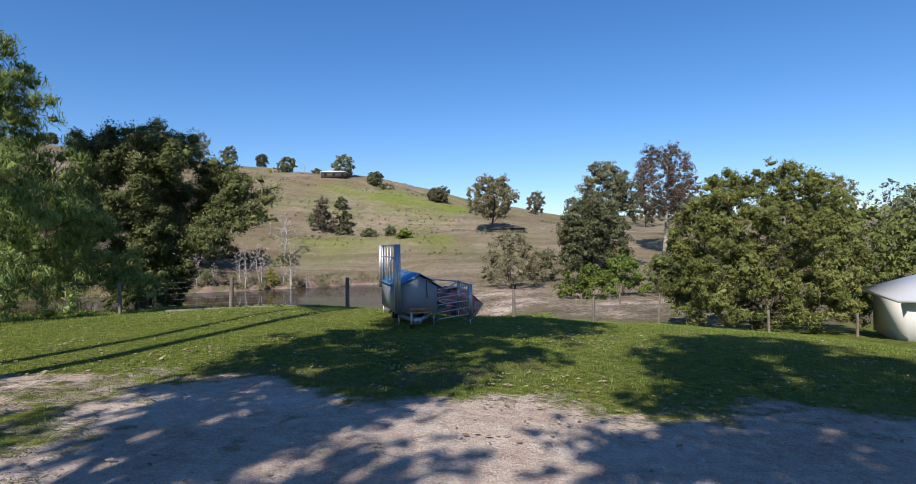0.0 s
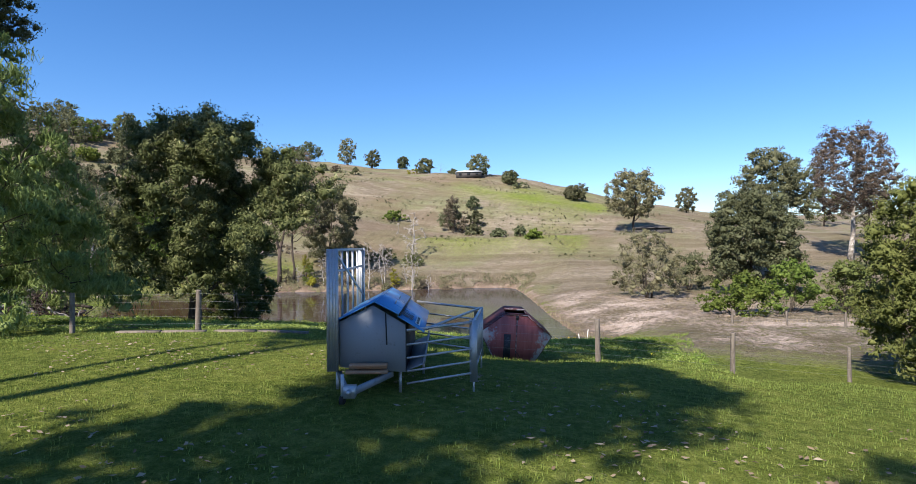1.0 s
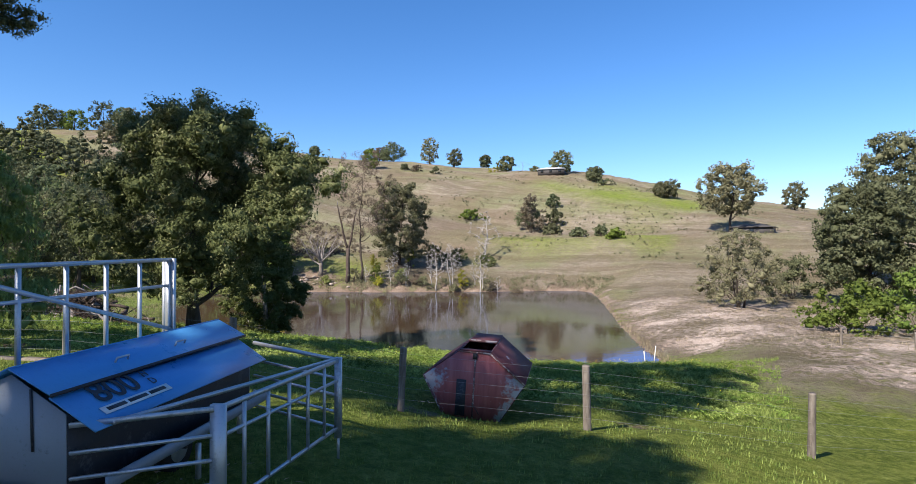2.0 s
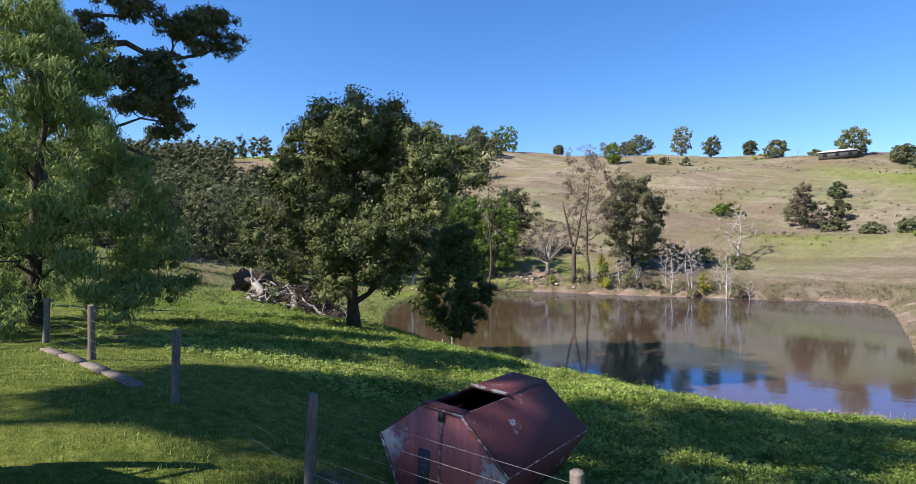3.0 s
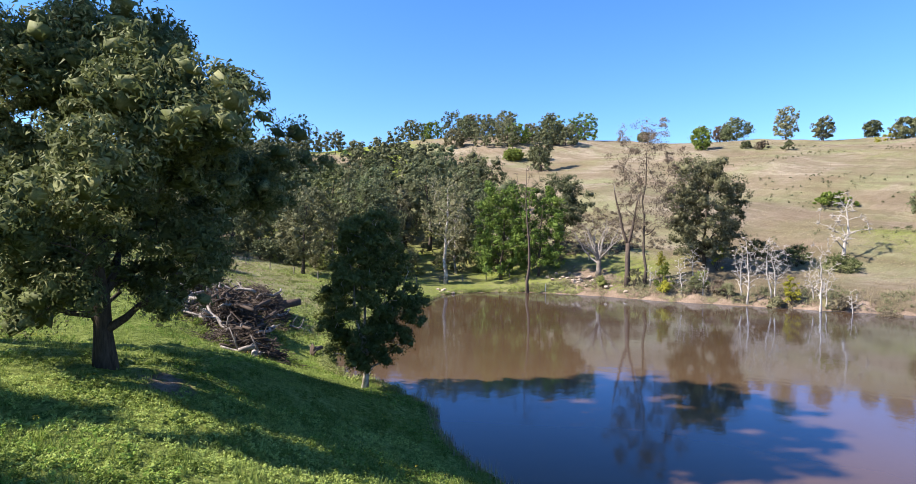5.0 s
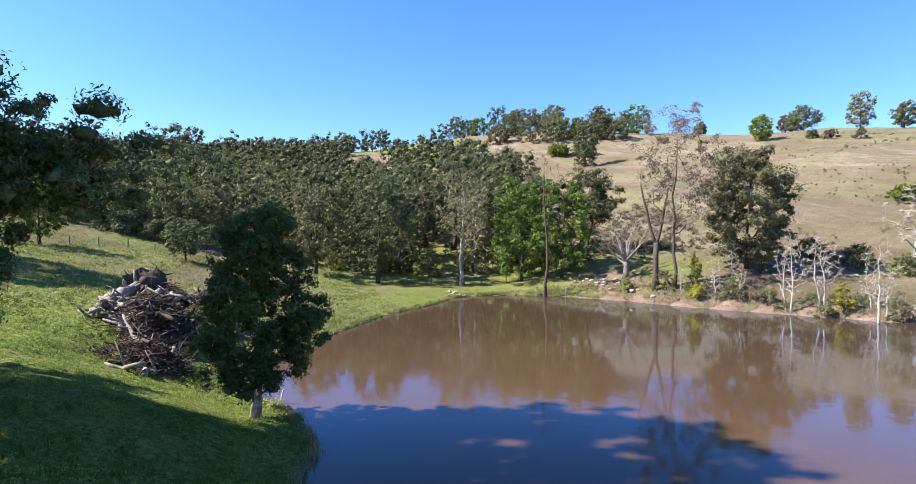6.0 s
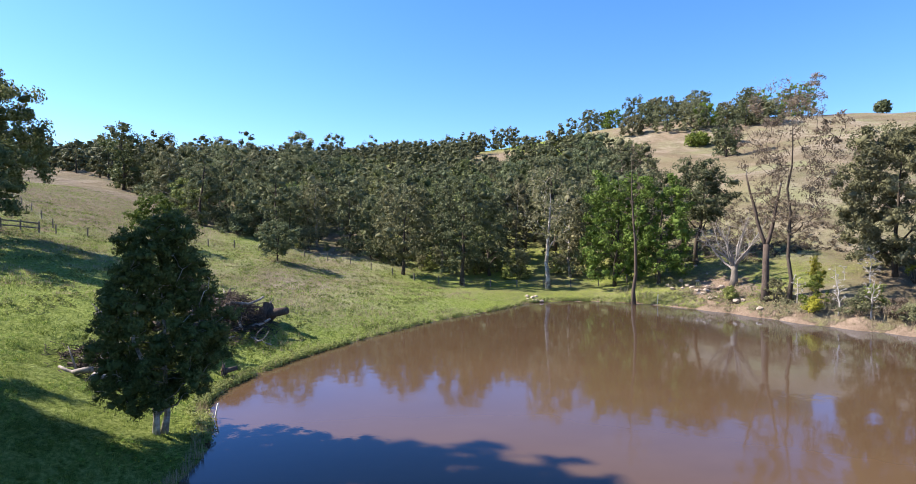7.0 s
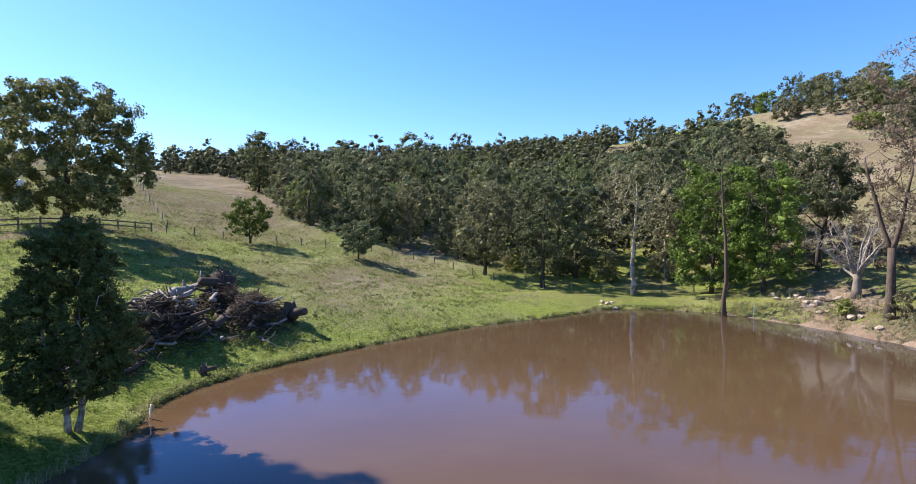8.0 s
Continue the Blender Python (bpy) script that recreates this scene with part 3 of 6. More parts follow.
def foliage(rng, centres, radii, count, length, width, droop=0.3, puffs=4, core=0.0, kernel=0.3, flat=0.82):
    """Billowing foliage: every clump is a bunch of puffs of leaves round a dense ragged heart of the clump or of each puff."""
    centres = np.asarray(centres, float)
    n = len(centres)
    r = np.broadcast_to(radii, n)[:, None]
    arm = rng.normal(size=(n, puffs, 3)) + np.array([0, 0, 0.35])
    arm /= np.linalg.norm(arm, axis=2)[:, :, None]
    mid = centres[:, None] + arm * (r * rng.uniform(0.3, 0.85, (n, puffs)))[:, :, None] * np.array([1, 1, flat])
    pr = (r * rng.uniform(0.36, 0.66, (n, puffs))).ravel()
    mid, arm = mid.reshape(-1, 3), arm.reshape(-1, 3)
    m = len(mid)
    per = max(1, count // puffs)
    c, rr = np.repeat(mid, per, 0), np.repeat(pr, per)
    d = rng.normal(size=(m * per, 3)) + np.repeat(arm, per, 0) * 0.5 + np.array([0, 0, 0.15])
    d /= np.linalg.norm(d, axis=1)[:, None]
    p = c + d * (rr * rng.uniform(0.4, 1.2, m * per))[:, None] * np.array([1, 1, flat])
    out = d + rng.normal(size=d.shape) * 0.5
    out /= np.linalg.norm(out, axis=1)[:, None]
    way = rng.normal(size=d.shape) * 0.8 + np.array([0, 0, -droop * 1.4])
    way -= out * (way * out).sum(1)[:, None]
    way /= np.linalg.norm(way, axis=1)[:, None] + 1e-9
    side = np.cross(way, out)
    k = rng.uniform(0.55, 1.4, m * per)[:, None]
    way, side = way * length * k, side * width * k
    leaf = np.stack([p - way * 0.5 - side, p - way * 0.5 + side, p + way * 0.5], 1).reshape(-1, 3)
    faces = np.arange(len(leaf)).reshape(-1, 3)
    for at, size in ((mid, pr * core), (centres, r[:, 0] * kernel)):
        if size.max() > 0:
            k = len(at)
            swell = np.clip(1 + 0.42 * rng.normal(size=(k, len(BALL_V), 1)), 0.25, 1.9)  # ragged, like tufts of leaves
            heart = at[:, None] + (BALL_V[None] * swell + 0.22 * rng.normal(size=(k, len(BALL_V), 3))) * size[:, None, None] * np.array([1, 1, flat])
            faces = np.concatenate([faces, (BALL_T[None] + (np.arange(k) * len(BALL_V))[:, None, None]).reshape(-1, 3) + len(leaf)])
            leaf = np.concatenate([leaf, heart.reshape(-1, 3)])
    return leaf, faces


def curve_to(a, b, rng, steps=5, lift=0.2, shake=0.06):
    a, b = np.asarray(a, float), np.asarray(b, float)
    u = np.linspace(0, 1, steps)[:, None]
    span = np.linalg.norm(b - a)
    path = a + (b - a) * u + np.array([0, 0, 1.0]) * lift * span * np.sin(u * np.pi) * 0.5
    path[1:-1] += rng.normal(size=(steps - 2, 3)) * shake * span
    return path


def crown_points(rng, n, height, spread, low, profile, hollow=0.35, lobes_by=1.0):
    """Clump centres inside a crown whose radius follows the profile from its low end to its top."""
    fine = np.linspace(0, 1, 200)
    prof = np.interp(fine, np.linspace(0, 1, len(profile)), profile)
    area = np.cumsum(prof + 0.08)
    t = np.interp((np.arange(n) + rng.uniform(0, 1, n)) / n, area / area[-1], fine)
    prof = np.interp(t, fine, prof)
    ang = np.arange(n) * 2.39996 + rng.normal(size=n) * 0.35
    lobes = 1 + lobes_by * (0.20 * np.sin(3 * ang + rng.uniform(0, 6)) + 0.14 * np.sin(5 * ang + 9 * t))
    rim = np.where(rng.uniform(0, 1, n) < 0.62, rng.uniform(0.78, 1.0, n), np.sqrt(rng.uniform(hollow ** 2, 0.7, n)))
    rad = spread * prof * lobes * rim
    return np.column_stack([rad * np.cos(ang), rad * np.sin(ang), height * (low + (0.97 - low) * t)])


def limbs(rng, trunk, trunk_r, targets, sides=5, tip=0.02, first=0.18, lift=0.2):
    """Branches that fork off a trunk or off each other to reach all the targets: (path, radii, sides) of each."""
    out = []
    nodes, rads = list(trunk[max(1, int(first * len(trunk))):]), list(trunk_r[max(1, int(first * len(trunk))):])
    order = np.argsort(np.linalg.norm(targets - np.array([0, 0, trunk[-1][2] * 0.5]), axis=1))
    for i in order:
        p, nn = targets[i], np.array(nodes)
        gap = p - nn
        cost = np.linalg.norm(gap, axis=1) * (1 + 1.2 * (gap[:, 2] < 0.25 * np.linalg.norm(gap, axis=1)))
        k = int(np.argmin(cost))
        path = curve_to(nn[k], p, rng, 5, lift)
        r0 = min(rads[k] * 0.6, 0.03 + 0.045 * np.linalg.norm(gap[k]) * trunk_r[0] / 0.25)
        rr = np.linspace(max(r0, tip), tip * 0.6, 5)
        out.append((path, rr, sides if r0 > 0.05 else 3))
        nodes += list(path[1:])
        rads += list(rr[1:])
    return out


def hang_limbs(ob, branches, bark, single):
    """The thickest limbs as parts of their own, the small wood joined."""
    branches = sorted(branches, key=lambda b: -b[1][0])
    for path, rr, sides in branches[:single]:
        part("limb", Geo().tube(path, rr, sides, False), bark, ob, soft=True)
    small = Geo()
    for path, rr, sides in branches[single:]:
        small.tube(path, rr, sides, False)
    if small.n:
        tagged(part("twiggery", small, bark, ob, soft=True), kind="stuff")


def trunk_path(rng, height, lean=(0, 0), steps=9, wob=0.012):
    u = np.linspace(0, 1, steps)
    p = np.column_stack([lean[0] * u ** 1.3, lean[1] * u ** 1.3, height * u])
    p[1:, :2] += np.cumsum(rng.normal(size=(steps - 1, 2)) * wob * height, 0)
    return p


def make_tree(name, label, seed, height, spread, leaf, bark=None, low=0.35, profile=(0.5, 1, 0.9, 0.45), clumps=60, clump=0.9, count=120,
              length=0.22, width=0.08, girth=None, lean=(0, 0), droop=0.5, stems=1, group="", extra=(), hollow=0.3, category="tree", sides=7, lobes=1.0, skip=1,
              puffs=4, core=0.0, kernel=0.3, single=0):
    rng = np.random.RandomState(seed)
    girth = girth or 0.018 * height + 0.04
    centres = crown_points(rng, clumps, height, spread, low, profile, hollow, lobes)
    if len(extra):
        centres = np.concatenate([centres, np.array(extra, float)])
    ob = thing(name, label, category, group=group)
    branches = []
    share = np.array_split(rng.permutation(len(centres)), stems)
    for n in range(stems):
        a = rng.uniform(0, 6.28)
        off = np.array([np.cos(a), np.sin(a)]) * (0 if stems == 1 else 0.2 * spread)
        tp = trunk_path(rng, height * (0.82 if stems == 1 else 0.7), np.array(lean) + off * 2)
        tp[:, :2] += off * 0.4
        tr = girth / math.sqrt(stems) * np.linspace(1, 0.12, len(tp)) ** 0.9
        tr[0] *= 1.35
        tp[0, 2] -= 0.25
        part("trunk", Geo().tube(tp, tr, sides), bark or BARK, ob, soft=True)
        branches += limbs(rng, tp, tr, centres[share[n]][::skip], 5, 0.008 + 0.0012 * height)
    hang_limbs(ob, branches, bark or BARK, single)
    v, q = foliage(rng, centres, clump * rng.uniform(0.6, 1.35, len(centres)), count, length, width, droop, puffs, core, kernel)
    part("crown", mesh_of("crown", v, (), q), LEAF[leaf], ob)
    return ob


def make_bare(name, label, seed, height, spread, bark, twigs=30, low=0.3, profile=(0.4, 1, 0.8, 0.4), girth=None, lean=(0, 0), group="", fine=3, sides=6, top=0.9, wob=0.02, bough=0.012, single=4):
    """A leafless tree: a trunk, boughs and twigs."""
    rng = np.random.RandomState(seed)
    girth = girth or 0.012 * height + 0.03
    ends = crown_points(rng, twigs, height, spread, low, profile, 0.25)
    tp = trunk_path(rng, height * top, lean, 10, wob)
    tr = girth * np.linspace(1, 0.12, 10)
    tr[0] *= 1.3
    tp[0, 2] -= 0.25
    branches = limbs(rng, tp, tr, ends, 5, bough)
    for p in ends:
        for _ in range(fine):
            d = rng.normal(size=3) * np.array([1, 1, 0.6]) + np.array([p[0], p[1], 0.3 * spread]) / max(spread, 0.1) * 0.8
            branches.append((curve_to(p, p + d / np.linalg.norm(d) * rng.uniform(0.25, 0.6) * spread * 0.45, rng, 4, 0.1), np.linspace(bough * 1.1, bough * 0.35, 4), 3))
    ob = thing(name, label, "tree", group=group)
    part("trunk", Geo().tube(tp, tr, sides), bark, ob, soft=True)
    hang_limbs(ob, branches, bark, single)
    return ob


def make_bush(name, label, seed, height, spread, leaf, clumps=26, clump=0.5, count=70, length=0.16, width=0.08, group="", droop=0.2):
    rng = np.random.RandomState(seed)
    t = rng.uniform(0.12, 1, clumps)
    a, r = rng.uniform(0, 6.28, clumps), spread * np.sqrt(rng.uniform(0, 1, clumps)) * np.sqrt(1.05 - t ** 1.6)
    c = np.column_stack([r * np.cos(a), r * np.sin(a), t * height * 0.9])
    wood = Geo()
    for p in c[:: 2]:
        wood.tube(curve_to((p[0] * 0.15, p[1] * 0.15, -0.1), p, rng, 4, 0.1), np.linspace(0.03, 0.008, 4), 4, False)
    v, q = foliage(rng, c, clump * rng.uniform(0.7, 1.3, clumps), count, length * 0.85, width * 0.85, droop, 3)
    ob = thing(name, label, "bush", group=group)
    tagged(part("brushwood", wood, BARK, ob), kind="stuff")
    part("foliage", mesh_of("foliage", v, (), q), LEAF[leaf], ob)
    return ob


def stand(ob, x, y, turn=0, size=1.0):
    ob.matrix_basis = at_ground(x, y, turn, size)
    return ob


# near trees by the fence and the bank
def lobes_of(seed, lobes):
    """Clump centres gathered in lobes: (x, y, z, reach, how many)."""
    rng = np.random.RandomState(seed)
    return np.concatenate([np.array([x, y, z]) + rng.normal(size=(n, 3)) * np.array([r, r, r * 0.7]) for x, y, z, r, n in lobes])


# the bank tree reaches far over the lawn side and over the water
BANK_LOBES = lobes_of(17, [(-2.4, 5.0, 6.8, 1.1, 22), (5.2, 0.6, 6.6, 0.9, 16), (4.6, 2.8, 8.4, 0.9, 12), (4.9, -1.6, 4.6, 0.8, 9), (0.6, 0.5, 10.7, 0.6, 8), (-2.6, -0.4, 10.2, 0.8, 12), (2.2, -2.2, 9.8, 0.8, 12), (2.4, 1.2, 10.4, 0.7, 9)])
stand(make_tree("bank_tree", "broad dark-leaved tree with pale new shoots on the pond bank", 11, 12.0, 4.3, "dark", low=0.17, profile=(0.7, 1.0, 1.0, 0.92, 0.8, 0.42), clumps=130,
                clump=0.95, count=640, length=0.17, width=0.036, girth=0.33, droop=0.45, hollow=0.2, lobes=0.7, puffs=7, core=0.42, kernel=0, single=14,
                extra=BANK_LOBES), -21.4, 34.4, 0)
stand(make_tree("shore_tree", "small dense dark-green tree with pale forked trunk at the waterline", 5, 9.6, 2.15, "shore", BARK_PALE, low=0.16, profile=(0.7, 1.15, 1.2, 0.85, 0.75, 0.4), clumps=175, clump=0.6, count=330,
                length=0.13, width=0.034, girth=0.2, droop=0.5, stems=2, hollow=0.35, lobes=1.2, puffs=6, core=0.45, kernel=0, single=4), -28.1, 45.7, 0)
# the tall gum's crooked boughs: radius at the fork, then the line of each one; z above the root
BOUGHS = [
    (0.24, (0, 0.1, 12.6), (-0.2, 1.5, 13.0), (-0.3, 2.7, 13.6), (-0.5, 3.9, 14.0), (-0.6, 4.8, 13.6), (-0.8, 6.2, 14.2), (-0.8, 6.7, 13.9), (-1.0, 7.9, 14.4), (-1.2, 9.6, 15.6)),
    (0.16, (-0.2, 1.3, 13.1), (-0.2, 1.8, 14.6), (-0.3, 2.5, 15.2), (-0.5, 3.9, 15.5), (-0.6, 5.6, 16.6)),
    (0.20, (0, 0.1, 10.4), (0.1, 1.7, 10.8), (0.3, 3.0, 11.5), (0.4, 4.6, 11.9), (0.6, 6.0, 12.6)),
    (0.22, (0, 0.1, 7.5), (-0.2, 1.4, 7.8), (-0.3, 2.7, 8.4), (-0.4, 3.6, 8.5), (-0.6, 4.7, 8.0), (-0.8, 5.6, 7.9)),
    (0.10, (-0.2, 1.3, 7.7), (-0.2, 2.1, 7.5), (-0.4, 3.6, 7.2), (-0.5, 4.1, 6.7)),
    (0.12, (-0.3, 2.9, 8.4), (-0.2, 3.3, 9.4), (-0.3, 4.6, 9.9), (-0.7, 6.3, 10.0)),
    (0.20, (0, 0, 11.4), (0.6, -1.4, 12.4), (1.2, -2.9, 13.1), (1.4, -4.6, 14.4)),
    (0.18, (0, 0, 12.0), (-1.4, 0.2, 12.8), (-2.8, -0.3, 13.4), (-4.4, -0.2, 14.8)),
    (0.18, (0, 0, 14.0), (1.3, 0.3, 15.0), (2.7, 0.2, 15.8), (4.2, 0.6, 17.4)),
    (0.16, (0, 0.1, 15.2), (0.2, 1.2, 16.4), (0.1, 2.6, 17.3), (0.3, 4.6, 18.2)),
]
# leaf masses along them: middle, reach, how many clumps
SPRAYS = [(-0.9, 7.0, 15.7, 0.55, 16), (-1.0, 8.2, 16.4, 0.5, 12), (-1.1, 9.0, 15.1, 0.35, 5), (-0.9, 7.4, 14.6, 0.3, 4), (-0.5, 3.7, 16.2, 0.5, 8), (-0.3, 2.3, 14.3, 0.45, 6),
          (0.2, 2.6, 11.9, 0.5, 8), (0.3, 3.9, 12.2, 0.6, 14), (0.5, 5.0, 11.8, 0.6, 16), (0.6, 6.0, 12.5, 0.55, 14), (0.3, 4.0, 10.8, 0.55, 12), (0.2, 5.6, 10.9, 0.55, 12),
          (-0.6, 6.3, 10.3, 0.4, 6), (-0.7, 5.8, 9.4, 0.45, 7), (-0.1, 1.8, 12.1, 0.5, 5), (-0.1, 1.6, 9.6, 0.5, 6), (-0.2, 2.2, 8.9, 0.4, 4), (-0.4, 0.2, 11.8, 0.9, 8),
          (1.4, -4.4, 14.6, 0.9, 14), (-4.2, -0.2, 15.0, 0.9, 14), (4.0, 0.6, 17.6, 0.9, 12), (0.3, 4.6, 18.6, 0.8, 14)]


def tall_gum():
    rng = np.random.RandomState(23)
    ob = thing("tall_gum_tree", "tall open gum tree with dark trunk and crooked spreading limbs", "tree")
    trunk = trunk_path(rng, 29.0, steps=12, wob=0.004)
    girths = 0.46 * np.linspace(1, 0.14, 12) ** 0.8
    girths[0] *= 1.4
    trunk[0, 2] -= 0.3
    part("trunk", Geo().tube(trunk, girths, 9), BARK, ob, soft=True)
    nodes, rads = [], []
    for r, *line in BOUGHS:
        line = np.array(line, float)
        line[1:] += rng.normal(size=(len(line) - 1, 3)) * 0.05
        rr = r * np.linspace(1, 0.22, len(line))
        part("limb", Geo().tube(line, rr, 7, False), BARK, ob, soft=True)
        nodes.append(line[2:])
        rads.append(rr[2:])
    nodes, rads = np.concatenate(nodes + [trunk[6:]]), np.concatenate(rads + [girths[6:]])
    sprays = lobes_of(16, SPRAYS)
    top = crown_points(rng, 360, 34.0, 7.4, 0.52, (0.5, 0.75, 1.0, 1.0, 0.6), 0.2, 0.6)
    hang_limbs(ob, limbs(rng, nodes, rads, np.concatenate([sprays, top]), 5, 0.03, 0.0), BARK, 12)
    v, q = foliage(rng, sprays, rng.uniform(0.40, 0.85, len(sprays)), 330, 0.19, 0.040, 0.7, 6, 0.36, 0)
    part("crown", mesh_of("crown", v, (), q), LEAF["gum"], ob)
    v, q = foliage(rng, top, 1.25 * rng.uniform(0.6, 1.35, len(top)), 110, 0.33, 0.088, 0.8, 6, 0.5, 0)
    part("crown", mesh_of("crown", v, (), q), LEAF["gum"], ob)
    return ob


stand(tall_gum(), -29, 20.8, 0)
stand(make_tree("weeping_tree", "fine-leaved weeping tree behind the wire fence", 31, 11.8, 4.2, "weeping", low=0.06, profile=(1.2, 1.15, 0.85, 0.55, 0.4, 0.25), clumps=170, clump=0.85, count=520,
                length=0.24, width=0.020, girth=0.24, droop=1.6, hollow=0.3, lobes=0.6, puffs=6, core=0.3, kernel=0, single=8), -19.0, 21.0, 0)
stand(make_tree("wattle_tree", "large bushy yellow-green wattle tree hanging over the fence", 41, 9.7, 5.4, "wattle", low=0.08, profile=(0.95, 1.05, 1.0, 0.85, 0.5), clumps=430, clump=0.66, count=230,
                length=0.17, width=0.034, girth=0.3, droop=0.6, stems=4, hollow=0.45, lobes=0.4, puffs=5, core=0.4, kernel=0, single=8), 17.2, 35.5, 0)

# trees behind the start of the path, whose shade lies on the lawn
YARD = [(-5.2, -3.2, 25, 2.7, 0.40, 70, 110), (-3.8, -1.6, 24, 2.9, 0.72, 40, 110), (-10.4, -1.6, 42, 4.2, 0.58, 105, 150), (3.0, -6.4, 23, 3.6, 0.34, 115, 130), (16, -5, 21, 5.0, 0.36, 54, 130), (24, 3, 18, 5.0, 0.36, 54, 130),
        (-9, -13, 18, 6.0, 0.36, 100, 130), (16, -18, 22, 6.0, 0.36, 54, 130), (-11.9, -0.5, 26.5, 2.4, 0.87, 60, 150), (-17.0, 9.0, 24, 1.8, 0.52, 46, 140)]
for k, (x, y, h, s, low, clumps, count) in enumerate(YARD):
    stand(make_tree("yard_gum_tree", "gum tree that shades the lawn and the bare yard", 60 + k, h, s, "gum", low=low, clumps=clumps, clump=1.25, count=count, length=0.34, width=0.13, girth=0.32, group="yard trees"), x, y)

# far shore, left to right
stand(make_bare("drowned_tree", "tall dead tree standing in the pond's edge", 7, 22, 2.6, CHARRED, 34, 0.4, (0.3, 0.8, 1, 0.6), 0.26, fine=6, wob=0.006, bough=0.03), -73, 86.5, 0)
stand(make_tree("bright_tree", "bright green broad-leaved tree at the pond's head", 71, 17, 5.2, "bright", low=0.1, profile=(0.8, 1, 0.85, 0.5), clumps=110, clump=1.25, count=190, length=0.27, width=0.09, girth=0.25, lobes=0.5), -83.5, 88, 0)
stand(make_tree("bright_tree", "yellow-green tree leaning over the fence by the pond", 72, 15.5, 4.4, "bright", low=0.12, profile=(0.8, 1, 0.85, 0.5), clumps=90, clump=1.2, count=190, length=0.27, width=0.09, girth=0.22, lobes=0.5), -78.5, 92.5, 40)
stand(make_tree("dark_gum_tree", "dark gum with a heavy leaning trunk", 73, 15.5, 5.2, "gum", low=0.42, clumps=80, clump=1.4, count=220, length=0.27, width=0.08, girth=0.35, lean=(1.2, 0.5)), -84, 101, 0)
def crooked(rng, a, heading, length, steps, rise, bend=0.16):
    """A limb that starts at a, runs in a heading and turns upward by and by."""
    p, d, out = np.array(a, float), np.array(heading, float), [np.array(a, float)]
    for _ in range(steps):
        d = d + rng.normal(size=3) * bend + np.array([0, 0, rise])
        d /= np.linalg.norm(d)
        p = p + d * length / steps
        out.append(p.copy())
    return np.array(out)


def forked_trunk():
    """Two charred prongs on one bole, broken off at the top, with short side snags."""
    rng = np.random.RandomState(75)
    ob = thing("burnt_stump", "forked dark dead trunk with broken pale tips", "tree")
    bole = np.array([(0, 0, -0.3), (0.05, 0, 2.0), (-0.05, 0.1, 4.5), (0.05, 0.05, 6.6)])
    part("trunk", Geo().tube(bole, [0.50, 0.40, 0.36, 0.33], 9), CHARRED, ob, soft=True)
    for (dx, dy, length, r) in ((-0.26, -0.30, 8.6, 0.24), (0.14, 0.24, 7.2, 0.25)):
        prong = crooked(rng, bole[-1] - (0, 0, 0.3), (dx, dy, 1), length, 8, 0.05, 0.06)
        limb = part("limb", Geo().tube(prong, np.linspace(r, 0.10, len(prong)), 8), CHARRED, ob, soft=True)
        part("broken_tip", Geo().tube([prong[-1] - (0, 0, 0.1), prong[-1] + (0.04, 0.05, 0.8)], [0.10, 0.02], 6), DEADWOOD, limb, "splintered pale tip")
        for k in (3, 5, 6):
            d = rng.normal(size=3) * (1, 1, 0.3)
            part("snag", Geo().tube(crooked(rng, prong[k], d / np.linalg.norm(d), rng.uniform(0.8, 2.2), 5, 0.12), np.linspace(0.07, 0.02, 6), 5), CHARRED, limb)
    return ob


def crooked_tree():
    """A dead tree whose many grey boughs fan out and up from a short thick bole."""
    rng = np.random.RandomState(74)
    ob = thing("dead_tree", "bleached dead tree with crooked spreading boughs", "tree")
    bole = np.array([(0, 0, -0.3), (0.1, 0, 0.8), (0.0, 0.1, 1.8), (0.1, 0, 2.9)])
    part("trunk", Geo().tube(bole, [0.62, 0.46, 0.38, 0.36], 9), OLDWOOD, ob, soft=True)
    twigs = Geo()
    for k in range(11):
        a = k * 2.4
        out = rng.uniform(0.35, 0.95)
        path = crooked(rng, bole[-1] - (0, 0, rng.uniform(0.1, 1.2)), (np.cos(a) * out, np.sin(a) * out, 0.8), rng.uniform(4.5, 7.5), 9, 0.09, 0.16)
        part("limb", Geo().tube(path, np.linspace(0.17, 0.03, len(path)), 6), DEADWOOD, ob, soft=True)
        for j in range(3, 10):
            for _ in range(3):
                d = rng.normal(size=3) + np.array([0, 0, 0.4])
                twigs.tube(crooked(rng, path[j], d / np.linalg.norm(d), rng.uniform(0.6, 1.9), 4, 0.1, 0.2), np.linspace(0.035, 0.012, 5), 3, False)
    tagged(part("twiggery", twigs, DEADWOOD, ob), kind="stuff")
    return ob


